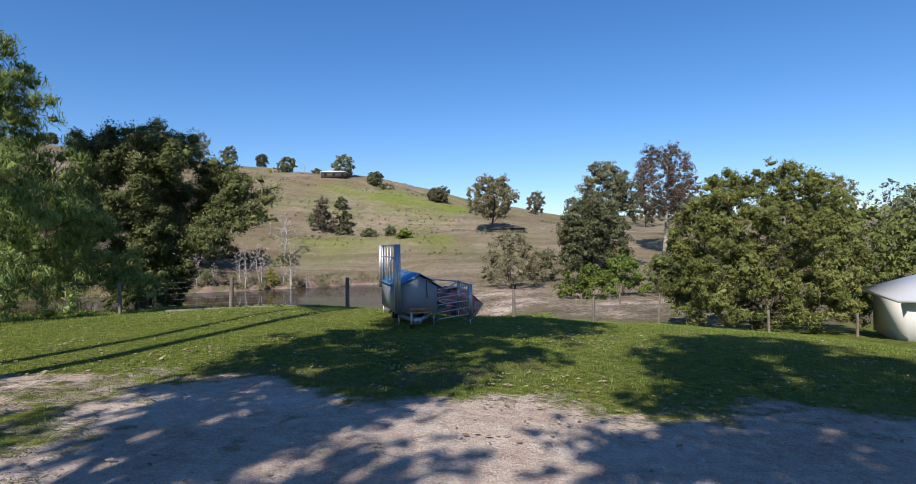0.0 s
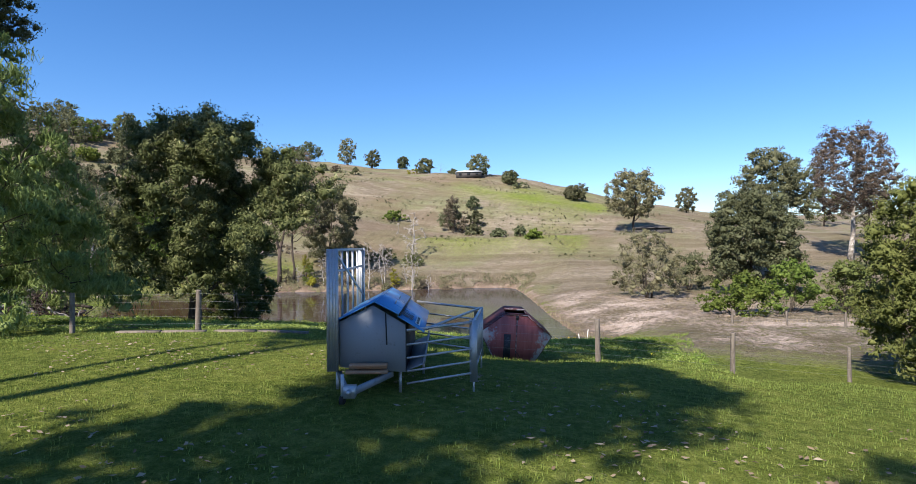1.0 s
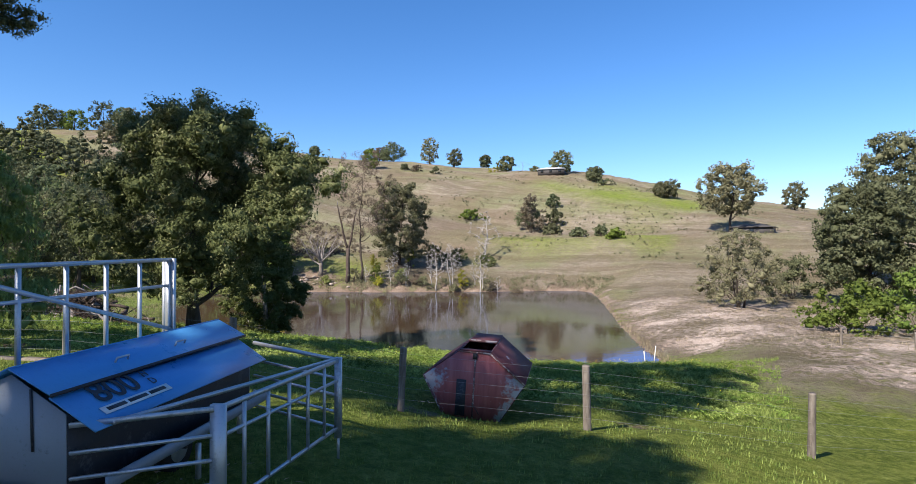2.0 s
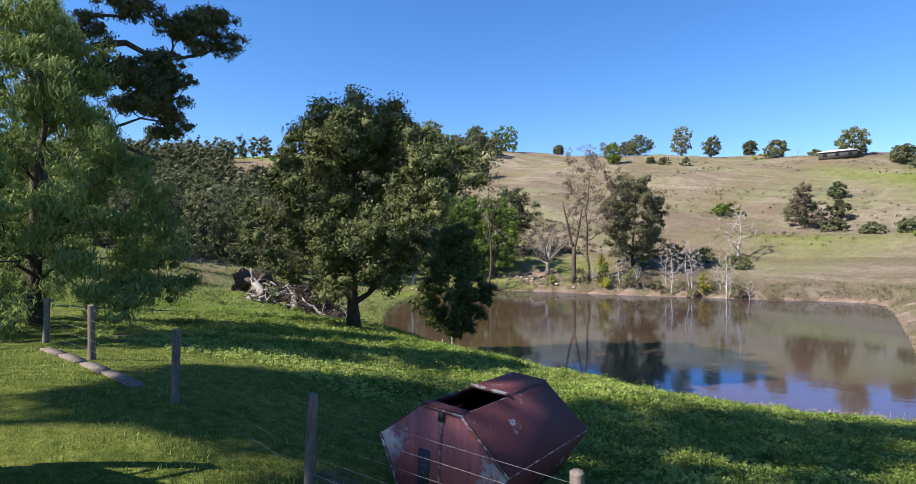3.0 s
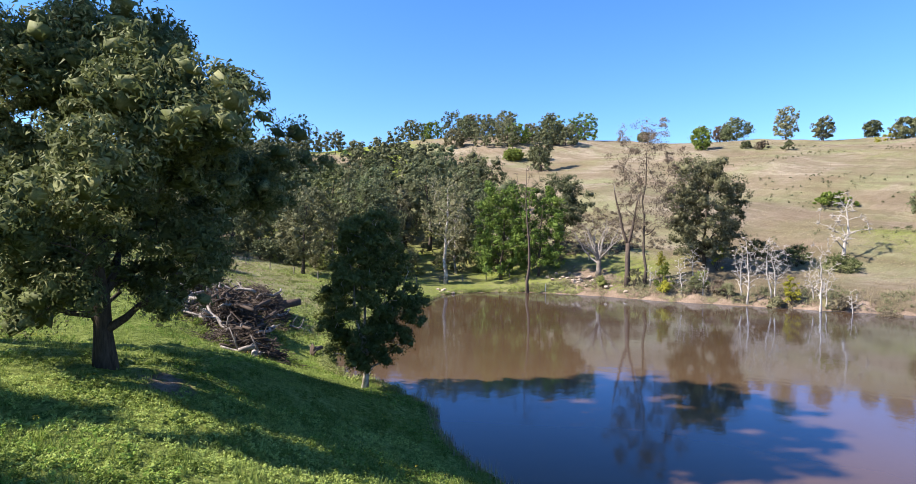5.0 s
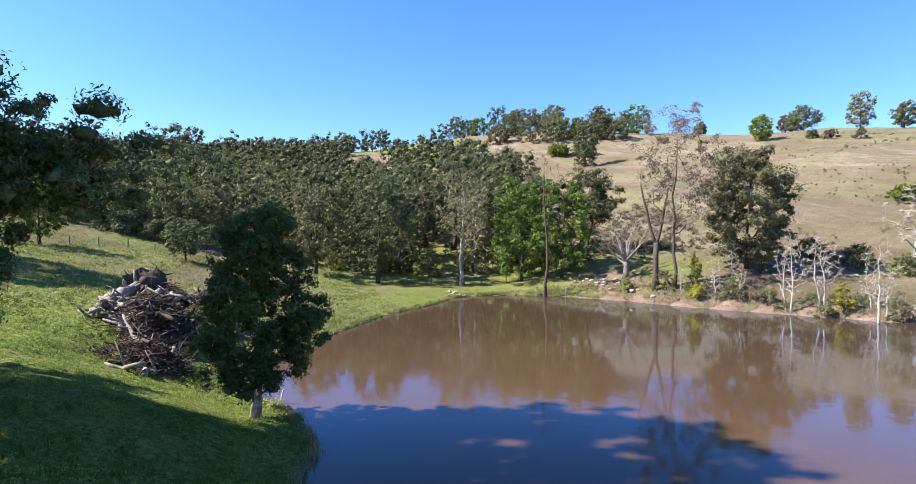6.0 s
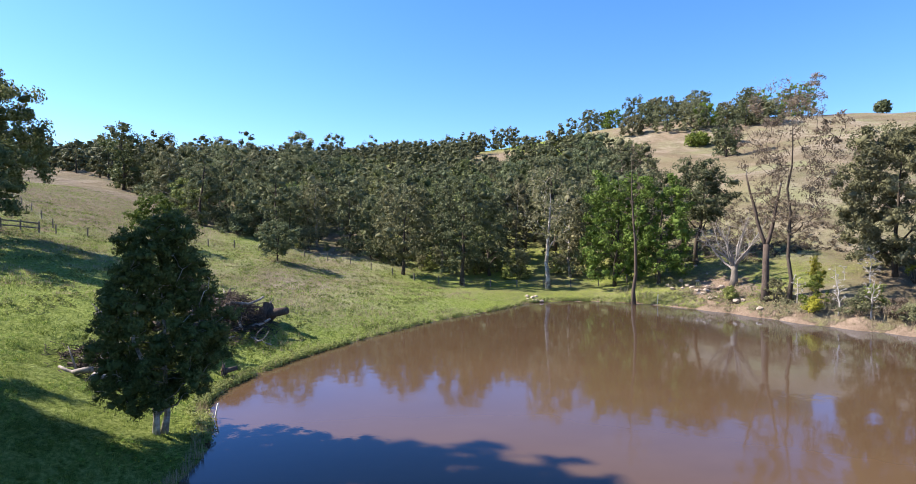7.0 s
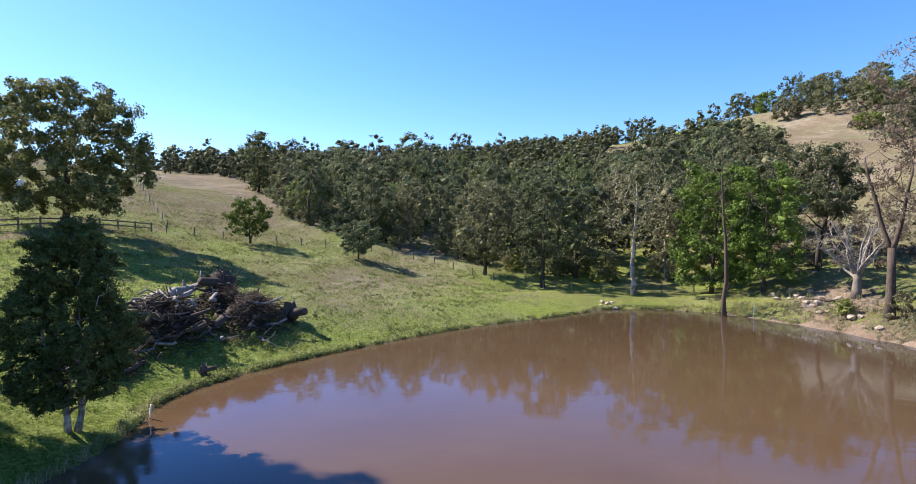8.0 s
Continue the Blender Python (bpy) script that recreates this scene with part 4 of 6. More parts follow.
stand(crooked_tree(), -70.6, 98.8, 0)
stand(forked_trunk(), -63.2, 98, 0)
stand(make_tree("thin_gum_tree", "tall thin gum with sparse rusty foliage", 76, 25, 5.2, "rust", low=0.36, profile=(0.6, 0.8, 1, 0.6), clumps=80, clump=1.2, count=130, length=0.26, width=0.06, girth=0.24, hollow=0.2, kernel=0), -60.9, 99.2, 0)
stand(make_tree("round_gum_tree", "rounded olive-green gum above the far bank", 77, 17.5, 5.4, "grey", low=0.10, lobes=0.4, profile=(0.7, 1, 0.95, 0.6), clumps=120, clump=1.4, count=330, length=0.30, width=0.095, girth=0.28), -61.2, 112.5, 0)
for k, (x, y, h, s) in enumerate([(-47.4, 103.9, 9.0, 1.9), (-48.5, 104.2, 7.3, 1.3), (-45.6, 106.2, 8.3, 1.6), (-45.2, 106.5, 7.8, 2.2), (-39.6, 106.6, 9.5, 2.0), (-40.2, 108.8, 5.0, 0.9), (-55.1, 100.4, 5.3, 1.1),
                                  (-59.3, 107.7, 4.7, 1.3), (-60.3, 99.8, 3.2, 0.8), (-41.8, 108.9, 4.3, 1.0), (-52.4, 101.6, 4.4, 0.9), (-36.9, 108.4, 3.4, 0.8), (-50.2, 131, 11.5, 3.6)]):
    stand(make_bare("pale_dead_tree", "thin white leafless tree on the far bank" if h > 6 else "low white leafless sapling on the far bank", 80 + k, h, s, WHITE_BARK, 26 if h > 6 else 16, 0.25, girth=0.05 + 0.010 * h + 0.16 * (k == 12), lean=(0.3 * math.sin(k * 2.1), 0.3 * math.cos(k * 1.7)), fine=9, wob=0.016, bough=0.034 + 0.03 * (k == 12), group="dead trees on the far bank"), x, y, 40 * k)
for k, (x, y, h, s, kind) in enumerate([(-57.4, 100, 4.2, 1.6, "bright"), (-43.3, 106.9, 3.7, 1.1, "yellow"), (-58.6, 112.4, 4.4, 1.0, "yellow"), (-59.8, 101.6, 5.1, 1.1, "yellow"), (-53.5, 101.2, 2.6, 1.6, "grey"),
                                        (-49.5, 103, 2.2, 1.5, "grey"), (-38.5, 109.6, 1.6, 1.5, "rust"), (-66.5, 95.6, 1.5, 1.2, "wattle"), (-56.6, 98.9, 1.7, 1.0, "yellow"), (-62.0, 98.6, 2.8, 1.6, "grey"),
                                        (-51.5, 103.4, 1.8, 1.4, "rust"), (-44.4, 105.4, 1.5, 1.2, "grey"), (-64.3, 115.0, 3.5, 2.0, "grey"), (-33.5, 109.4, 1.3, 1.2, "rust"), (-29.0, 110.0, 1.0, 1.0, "grey"), (-55.4, 104.4, 2.2, 1.3, "wattle")]):
    stand(make_bush("bank_shrub", "bright yellow-green sapling shrub on the far bank" if kind == "yellow" else "scrubby shrub on the eroded far bank", 90 + k, h, s, kind, 26, 0.45, 90, 0.16, 0.055, "shrubs on the far bank"), x, y)
for k, (x, y, h, w) in enumerate([(-60.5, 124.5, 3.0, 3.4), (-54.5, 125.5, 3.6, 4.4), (-48.5, 127.0, 3.0, 3.4)]):
    stand(make_bush("brush_thicket", "low dark thicket of tangled brush behind the dead trees", 99 + 400 * k, h, w, "dark", 44, 0.7, 60, 0.22, 0.08, "thickets behind the dead trees"), x, y)

# the right-hand side of the pond
stand(make_tree("grey_bush_tree", "grey-green twiggy tree on the bare dam bank", 101, 9.2, 4.6, "grey", low=0.08, profile=(0.9, 1, 0.7, 0.3), clumps=110, clump=0.95, count=110, length=0.28, width=0.05, stems=3, droop=-0.6), 3.2, 88)
stand(make_tree("gum_tree", "big grey-green gum beyond the paddock", 102, 14, 5.6, "gum", low=0.15, profile=(0.7, 1, 0.9, 0.5), clumps=170, clump=1.4, count=200, length=0.32, width=0.11, hollow=0.1, lobes=0.6), 16.4, 95)
stand(make_tree("gum_tree", "tall gum with blue-grey open crown", 103, 22, 5.6, "grey", BARK_PALE, 0.4, clumps=130, clump=1.4, count=190, length=0.32, width=0.11, hollow=0.1, lobes=0.6), 22.5, 112)
stand(make_tree("gum_tree", "tall rusty-crowned gum with white trunk", 104, 26, 7.5, "rust", BARK_PALE, 0.35, clumps=260, clump=1.4, count=110, length=0.3, width=0.09, kernel=0.25, hollow=0.1, lobes=0.6), 40, 136)
for k, (x, y, h, s, kind) in enumerate([(11.5, 69.5, 4.4, 3.6, "bright"), (16.5, 72, 5.0, 3.8, "bright"), (22, 75, 5.2, 4.0, "wattle"), (9, 101, 6, 4, "gum"), (27, 80, 6, 4.2, "gum"), (34, 92, 9, 5, "wattle"), (30, 70, 7, 4.5, "wattle")]):
    stand(make_bush("paddock_bush", "dense green bush along the paddock fence", 110 + k, h, s, kind, 46, 0.9, 80, 0.26, 0.12, "bushes along the paddock"), x, y)
for k, (x, y, h, s) in enumerate([(36, 55, 9, 4), (44, 60, 11, 4.5), (50, 48, 10, 4.5), (56, 75, 13, 5), (48, 95, 14, 5.5), (62, 110, 16, 6), (75, 90, 15, 6), (40, 43, 7, 3.2), (52, 165, 15, 6), (70, 195, 16, 7), (85, 150, 18, 7), (110, 190, 20, 8), (135, 170, 18, 8), (160, 240, 20, 9), (34, 190, 9, 5), (58, 225, 12, 7), (90, 240, 14, 8)]):
    stand(make_tree("garden_tree", "mixed green tree near the white cottage", 120 + k, h, s, ("wattle", "gum", "grey")[k % 3], low=0.15, clumps=60, clump=1.3, count=80, length=0.34, width=0.13, lobes=0.5, group="trees near the cottage"), x, y)

# on the bare hill
stand(make_tree("hill_gum_tree", "large spreading gum on the open slope", 130, 17, 7.0, "grey", low=0.3, profile=(0.45, 1, 0.9, 0.5), clumps=120, clump=1.5, count=130, length=0.42, width=0.17), -0.9, 167)
HILL = [(-51, 163, 11.5, 4.2, "rust"), (-51.5, 183, 4, 2, "gum"), (-28.4, 150, 2.6, 1.7, "gum"), (-23.5, 144.5, 2.2, 1.9, "bright"), (-53.4, 166.5, 7, 4.6, "gum"), (-71.7, 166.5, 3.6, 4.6, "bright"),
        (-47, 171, 5, 3.2, "gum"), (-44, 160, 3, 2.4, "grey"), (-36, 158, 2.4, 2.2, "gum")]
for k, (x, y, h, s, kind) in enumerate(HILL):
    stand(make_bush("hill_bush", "scattered bush on the dry hillside", 140 + k, h, s, kind, 44, 1.15 if h > 5 else 0.62, 90, 0.40, 0.16, "bushes on the hillside"), x, y)
RIDGE = [(-211, 250, 5, 2.6, "gum"), (-140.7, 207.6, 8.5, 3.0, "bright"), (-164, 258, 9, 6.0, "gum"), (-146, 265, 13.5, 4.6, "grey"), (-133.7, 270, 9, 3.8, "grey"), (-122.5, 283, 6.5, 2.8, "gum"), (-95, 247.5, 6.5, 3.8, "gum"),
         (-66, 236, 9, 4.6, "gum"), (-50.6, 230.4, 5.6, 2.8, "gum"), (-22.9, 218.4, 5.4, 4.0, "grey"), (16.2, 237.6, 9.5, 3.4, "grey"), (-129.5, 217, 2.6, 2, "gum"), (-122.8, 216, 2.9, 2.3, "rust"), (-113, 215, 3.1, 2.3, "gum"),
         (-101, 249, 2.4, 4.4, "yellow"), (-80, 243, 2.0, 3.6, "gum"), (-46, 229, 1.9, 4.4, "gum"), (-180, 268, 7, 3.0, "rust"), (-175, 266, 6, 2.4, "gum")]
for k, (x, y, h, s, kind) in enumerate(RIDGE):
    if h < 3.2:
        stand(make_bush("ridge_bush", "low bush on the skyline of the hill", 160 + k, h, s, kind, 26, 0.8, 60, 0.4, 0.15, "bushes on the ridge"), x, y)
    else:
        stand(make_tree("ridge_tree", "lone tree on the skyline of the hill", 160 + k, h, s, kind, low=0.08, profile=(0.7, 1, 1, 0.85, 0.5), clumps=54, clump=0.24 * s + 0.35, count=76, length=0.46, width=0.21, lobes=0.5, hollow=0.1, group="trees on the ridge"), x, y)
stand(make_bare("ridge_dead_tree", "bare pinkish tree on the hill's skyline", 178, 4.5, 3, DEADWOOD, 30, 0.3, fine=3), -85, 242)
HEAD = [(-234, 170, 16, 6), (-226, 178, 12, 6), (-215, 194, 15, 5), (-232, 229, 14, 8), (-176, 162, 16, 4), (-210, 200, 9.5, 6), (-245, 236, 10, 7), (-228, 185, 10, 6), (-220, 200, 11, 6), (-250, 190, 13, 6), (-262, 200, 14, 6), (-240, 215, 12, 7)]
HEAD += [(-258, 172, 11, 6), (-270, 182, 12, 5), (-281, 176, 14, 6), (-291, 168, 10, 6), (-300, 158, 12, 6), (-246, 160, 9, 5), (-275, 196, 9, 6), (-288, 190, 12, 5), (-310, 170, 11, 6), (-238, 200, 8, 5), (-198, 176, 6, 4), (-205, 168, 5, 4)]
for k, (x, y, h, s) in enumerate(HEAD):
    stand(make_tree("hilltop_tree", "tree of the wooded hilltop above the dry slope", 180 + k, h * 1.0, s, ("gum", "grey", "gum", "bright")[k % 4], low=0.02, profile=(0.85, 1, 0.95, 0.8, 0.45), clumps=52, clump=1.6, count=64, length=0.55, width=0.24, skip=3, lobes=0.5, hollow=0.15, group="hilltop trees"), x, y)

# paddock side of the pond
stand(make_tree("paddock_tree", "small rounded tree by the paddock fence", 200, 6, 3.0, "gum", low=0.2, clumps=60, clump=0.85, count=130, length=0.24, width=0.08), -90.5, 37.4)
stand(make_tree("paddock_tree", "sunlit leafy tree inside the paddock fence", 201, 7.2, 3.4, "bright", low=0.22, clumps=60, clump=0.9, count=130, length=0.24, width=0.08), -87.4, 20.7)
stand(make_tree("rail_fence_gum", "large dark gum with open crown beside the rail fence", 202, 17.8, 8.8, "dark", low=0.13, profile=(0.6, 0.92, 1, 1, 0.85, 0.5), clumps=200, clump=1.4, count=270, length=0.32, width=0.115, girth=0.45, hollow=0.05, lobes=0.35), -67, 7.6)
stand(make_tree("front_gum", "sunlit gum at the edge of the wood", 203, 15, 5, "grey", low=0.2, clumps=80, clump=1.3, count=150, length=0.3, width=0.1), -98, 56.5)
stand(make_tree("front_gum", "olive gum at the edge of the wood", 204, 17.5, 5.4, "gum", low=0.25, clumps=80, clump=1.35, count=150, length=0.3, width=0.1), -92.5, 66)
stand(make_tree("front_gum", "pale-trunked gum with thin grey crown", 205, 19, 4.4, "grey", BARK_PALE, 0.4, clumps=46, clump=1.1, count=60, length=0.3, width=0.11, kernel=0), -86.5, 78.6)

# ---- the wood ----
WOOD_KINDS = [make_tree("forest_gum", "tall gum of the dense wood across the valley", 300 + k, h, s, leaf, BARK_PALE if k == 2 else None, low, clumps=32, clump=1.75, count=138, length=0.38, width=0.15, skip=3, lobes=0.9, profile=(0.7, 1, 1, 0.85, 0.45), hollow=0.3, droop=0.15, kernel=0.36, group="forest gums", sides=4)
              for k, (h, s, leaf, low) in enumerate([(17, 4.5, "gum", 0.10), (20, 4.4, "gum", 0.24), (18, 4.0, "grey", 0.16), (13, 4.9, "gum", 0.02), (15, 4.7, "dark", 0.06), (10, 4.5, "wattle", 0.02)])]


def wooded(x, y):
    """Where the wood grows: behind the paddock fence and the pond's head, up to the dry slope."""
    edge = np.interp(y, [-130, -60, -20, 10, 25, 40, 55, 66, 80, 92, 100], [-235, -205, -160, -122, -113, -108, -105, -99, -92, -90, -93])
    top = np.interp(x, [-430, -350, -300, -250, -205, -160, -125, -93], [105, 100, 122, 142, 136, 122, 112, 98])
    bald = ((x + 266) / 26) ** 2 + ((y - 102) / 15) ** 2 < 1
    return (x < edge) & (y > -140) & (y < top) & ~bald


def plant_wood():
    rng = np.random.RandomState(77)
    placed = []
    for gap, far in ((7.4, 190.0), (10.4, 420.0)):
        for _ in range(11000):
            x, y = rng.uniform(-430, -85), rng.uniform(-140, 150)
            r = math.hypot(x + 5, y - 55)
            near2 = (gap * rng.uniform(0.55, 1.5)) ** 2
            if not wooded(x, y) or r > far or (far > 200 and r < 185):
                continue
            if all((x - a) ** 2 + (y - c) ** 2 > near2 for a, c in placed):
                placed.append((x, y))
    near = [p for p in placed if math.hypot(p[0] + 5, p[1] - 55) < 187]
    near.sort(key=lambda p: math.hypot(p[0] + 5, p[1] - 55))
    used = set()
    for n, (x, y) in enumerate(near[:130]):
        k = int(rng.choice(len(WOOD_KINDS), p=[0.25, 0.22, 0.18, 0.14, 0.13, 0.08]))
        m = at_ground(x, y, rng.uniform(0, 360), rng.uniform(0.68, 1.08) * (1.2 if rng.uniform() < 0.10 else 1.0), 0.1)
        if k in used:
            copy_thing(WOOD_KINDS[k], m)
        else:
            WOOD_KINDS[k].matrix_basis = m
            used.add(k)
    # undergrowth along the front of the wood
    shrubs = [make_bush("forest_shrub", "shrub in the undergrowth at the wood's edge", 330 + k, h, w, leaf, 22, 0.75, 32, 0.34, 0.12, "undergrowth of the wood") for k, (h, w, leaf) in enumerate([(3.2, 2.4, "gum"), (4.2, 2.2, "grey"), (2.4, 2.6, "gum"), (3.6, 2.0, "wattle")])]
    fresh = set()
    for _ in range(110):
        y = rng.uniform(-10, 100)
        x = float(np.interp(y, [-20, 10, 25, 40, 55, 66, 80, 92, 100], [-160, -122, -113, -108, -105, -99, -92, -90, -93])) - abs(rng.normal()) * 6
        k, m = rng.randint(4), at_ground(x, y, rng.uniform(0, 360), rng.uniform(0.6, 1.25), 0.05)
        if k in fresh:
            copy_thing(shrubs[k], m)
        else:
            shrubs[k].matrix_basis = m
            fresh.add(k)
    rest = near[130:] + [p for p in placed if math.hypot(p[0] + 5, p[1] - 55) >= 187]
    centres, sizes, wood = [], [], Geo()
    for x, y in rest:
        h, z = rng.uniform(5.5, 12.5) * (1.5 if rng.uniform() < 0.15 else 1.0), float(ground_height(x, y))
        c = crown_points(rng, 13, h, rng.uniform(2.4, 5.2), 0.08, (0.8, 1, 0.85, 0.45), 0.15) + np.array([x, y, z])
        centres.append(c)
        sizes.append(np.full(len(c), 2.1))
        wood.tube([(x, y, z - 0.5), (x, y, z + h * 0.7)], [0.25, 0.08], 4, False)
    v, q = foliage(rng, np.concatenate(centres), np.concatenate(sizes), 32, 0.60, 0.26, 0.1, 2, 0.0, 0.45)
    me = mesh_of("far_wood", v, (), q)
    wm = wood.mesh("far_wood_trunks")
    part("far_wood", me, LEAF["gum"])
    tagged(bpy.data.objects["far_wood"], "distant gum forest covering the hills", "forest", kind="stuff")
    tagged(part("far_wood_trunks", wm, BARK), "trunks of the distant gum forest", "forest", kind="stuff")
    return len(near), len(rest)


plant_wood()

# ---- fences ----
def post_mesh(seed, tall, wide):
    """A rough split post, wider at the foot, with a weathered slanting top."""
    rng = np.random.RandomState(seed)
    k, rows = 8, []
    for z, s in ((-0.3, 1.08), (0.0, 1.06), (tall * 0.35, 1.0), (tall * 0.75, 0.96), (tall * 0.985, 0.95), (tall, 0.92)):
        th = np.arange(k) * 2 * np.pi / k + 0.2
        r = wide / 2 * s * (1 + 0.10 * np.sin(2 * th + seed) + rng.normal(size=k) * 0.035)
        rows.append(np.column_stack([r * np.cos(th), r * np.sin(th), z + (0.012 * np.cos(th) if z == tall else 0 * th)]))
    g = Geo()
    v = np.concatenate(rows + [[(0, 0, tall + 0.005)]])
    q = [(i * k + j, i * k + (j + 1) % k, (i + 1) * k + (j + 1) % k, (i + 1) * k + j) for i in range(len(rows) - 1) for j in range(k)]
    g.put(v, q, [(len(rows) * k, (len(rows) - 1) * k + j, (len(rows) - 1) * k + (j + 1) % k) for j in range(k)])
    return g.mesh("post")


def wire_fence(label, spots, tall, wide, wires, seed, gauge=0.0025):
    fence = thing("wire_fence", label, "fence")
    meshes = [post_mesh(seed + k, tall, wide) for k in range(4)]
    rng = np.random.RandomState(seed)
    tops = []
    for k, (x, y) in enumerate(spots):
        ob = part("post", meshes[k % 4], OLDWOOD, fence)
        z = float(ground_height(x, y))
        ob.matrix_basis = pose(x, y, z, rng.uniform(-2.5, 2.5), rng.uniform(-2.5, 2.5), rng.uniform(0, 360))
        tops.append((x, y, z))
    for w in range(wires):
        z = tall * (0.2 + 0.72 * w / max(1, wires - 1))
        part("wire", Geo().tube(np.array(tops) + (0, -wide / 2, z), gauge, 4, False), WIRE, fence)
    return fence


wire_fence("weathered timber post and wire fence along the lawn", [(-24.5, 19.0), (-18.6, 20.0), (-13.4, 21.2), (-9.3, 22.05), (-4.8, 23), (-1.2, 24), (2.1, 25.5), (5.9, 27.5), (10.2, 32.0), (15.2, 30.2), (20, 31)], 1.24, 0.15, 5, 3, 0.0018)
FAR_LINE = [(-80.5, 11.4), (-84.9, 13.6), (-87.8, 19.0), (-95.5, 25.9), (-103.5, 35.7), (-101, 47), (-98, 52), (-93.5, 59.5), (-91, 68), (-89.5, 75), (-88, 82), (-83, 93), (-77, 99)]


def along(line, gap):
    line = np.array(line, float)
    d = np.concatenate([[0], np.cumsum(np.linalg.norm(np.diff(line, axis=0), axis=1))])
    s = np.arange(0, d[-1], gap)
    return list(zip(np.interp(s, d, line[:, 0]), np.interp(s, d, line[:, 1])))


wire_fence("post and wire fence between paddock and wood", along(FAR_LINE, 4.2), 1.25, 0.18, 4, 21, 0.005)
wire_fence("post and wire fence running up the grassy hill", along([(-84, 9), (-101, -8), (-120, -26), (-150, -48)], 5), 1.25, 0.18, 3, 27, 0.005)
wire_fence("post and wire fence across the dam paddock", along([(10, 61), (22, 60), (34, 62), (46, 66)], 4), 1.2, 0.16, 4, 33, 0.004)


def rail_fence():
    fence = thing("rail_fence", "dark timber post and rail fence on the rise", "fence")
    spots = along([(-46, 1.5), (-60, 5.4), (-70, 7.9), (-79.4, 11)], 2.4)
    me = post_mesh(9, 1.4, 0.2)
    zs = [float(ground_height(x, y)) for x, y in spots]
    for (x, y), z in zip(spots, zs):
        part("post", me, OLDWOOD, fence).matrix_basis = pose(x, y, z)
    for (a, za), (c, zc) in zip(zip(spots[:-1], zs[:-1]), zip(spots[1:], zs[1:])):
        for h in (0.55, 1.15):
            part("rail", Geo().beam((a[0], a[1] + 0.12, za + h), (c[0], c[1] + 0.12, zc + h), 0.06, 0.16), OLDWOOD, fence)


rail_fence()


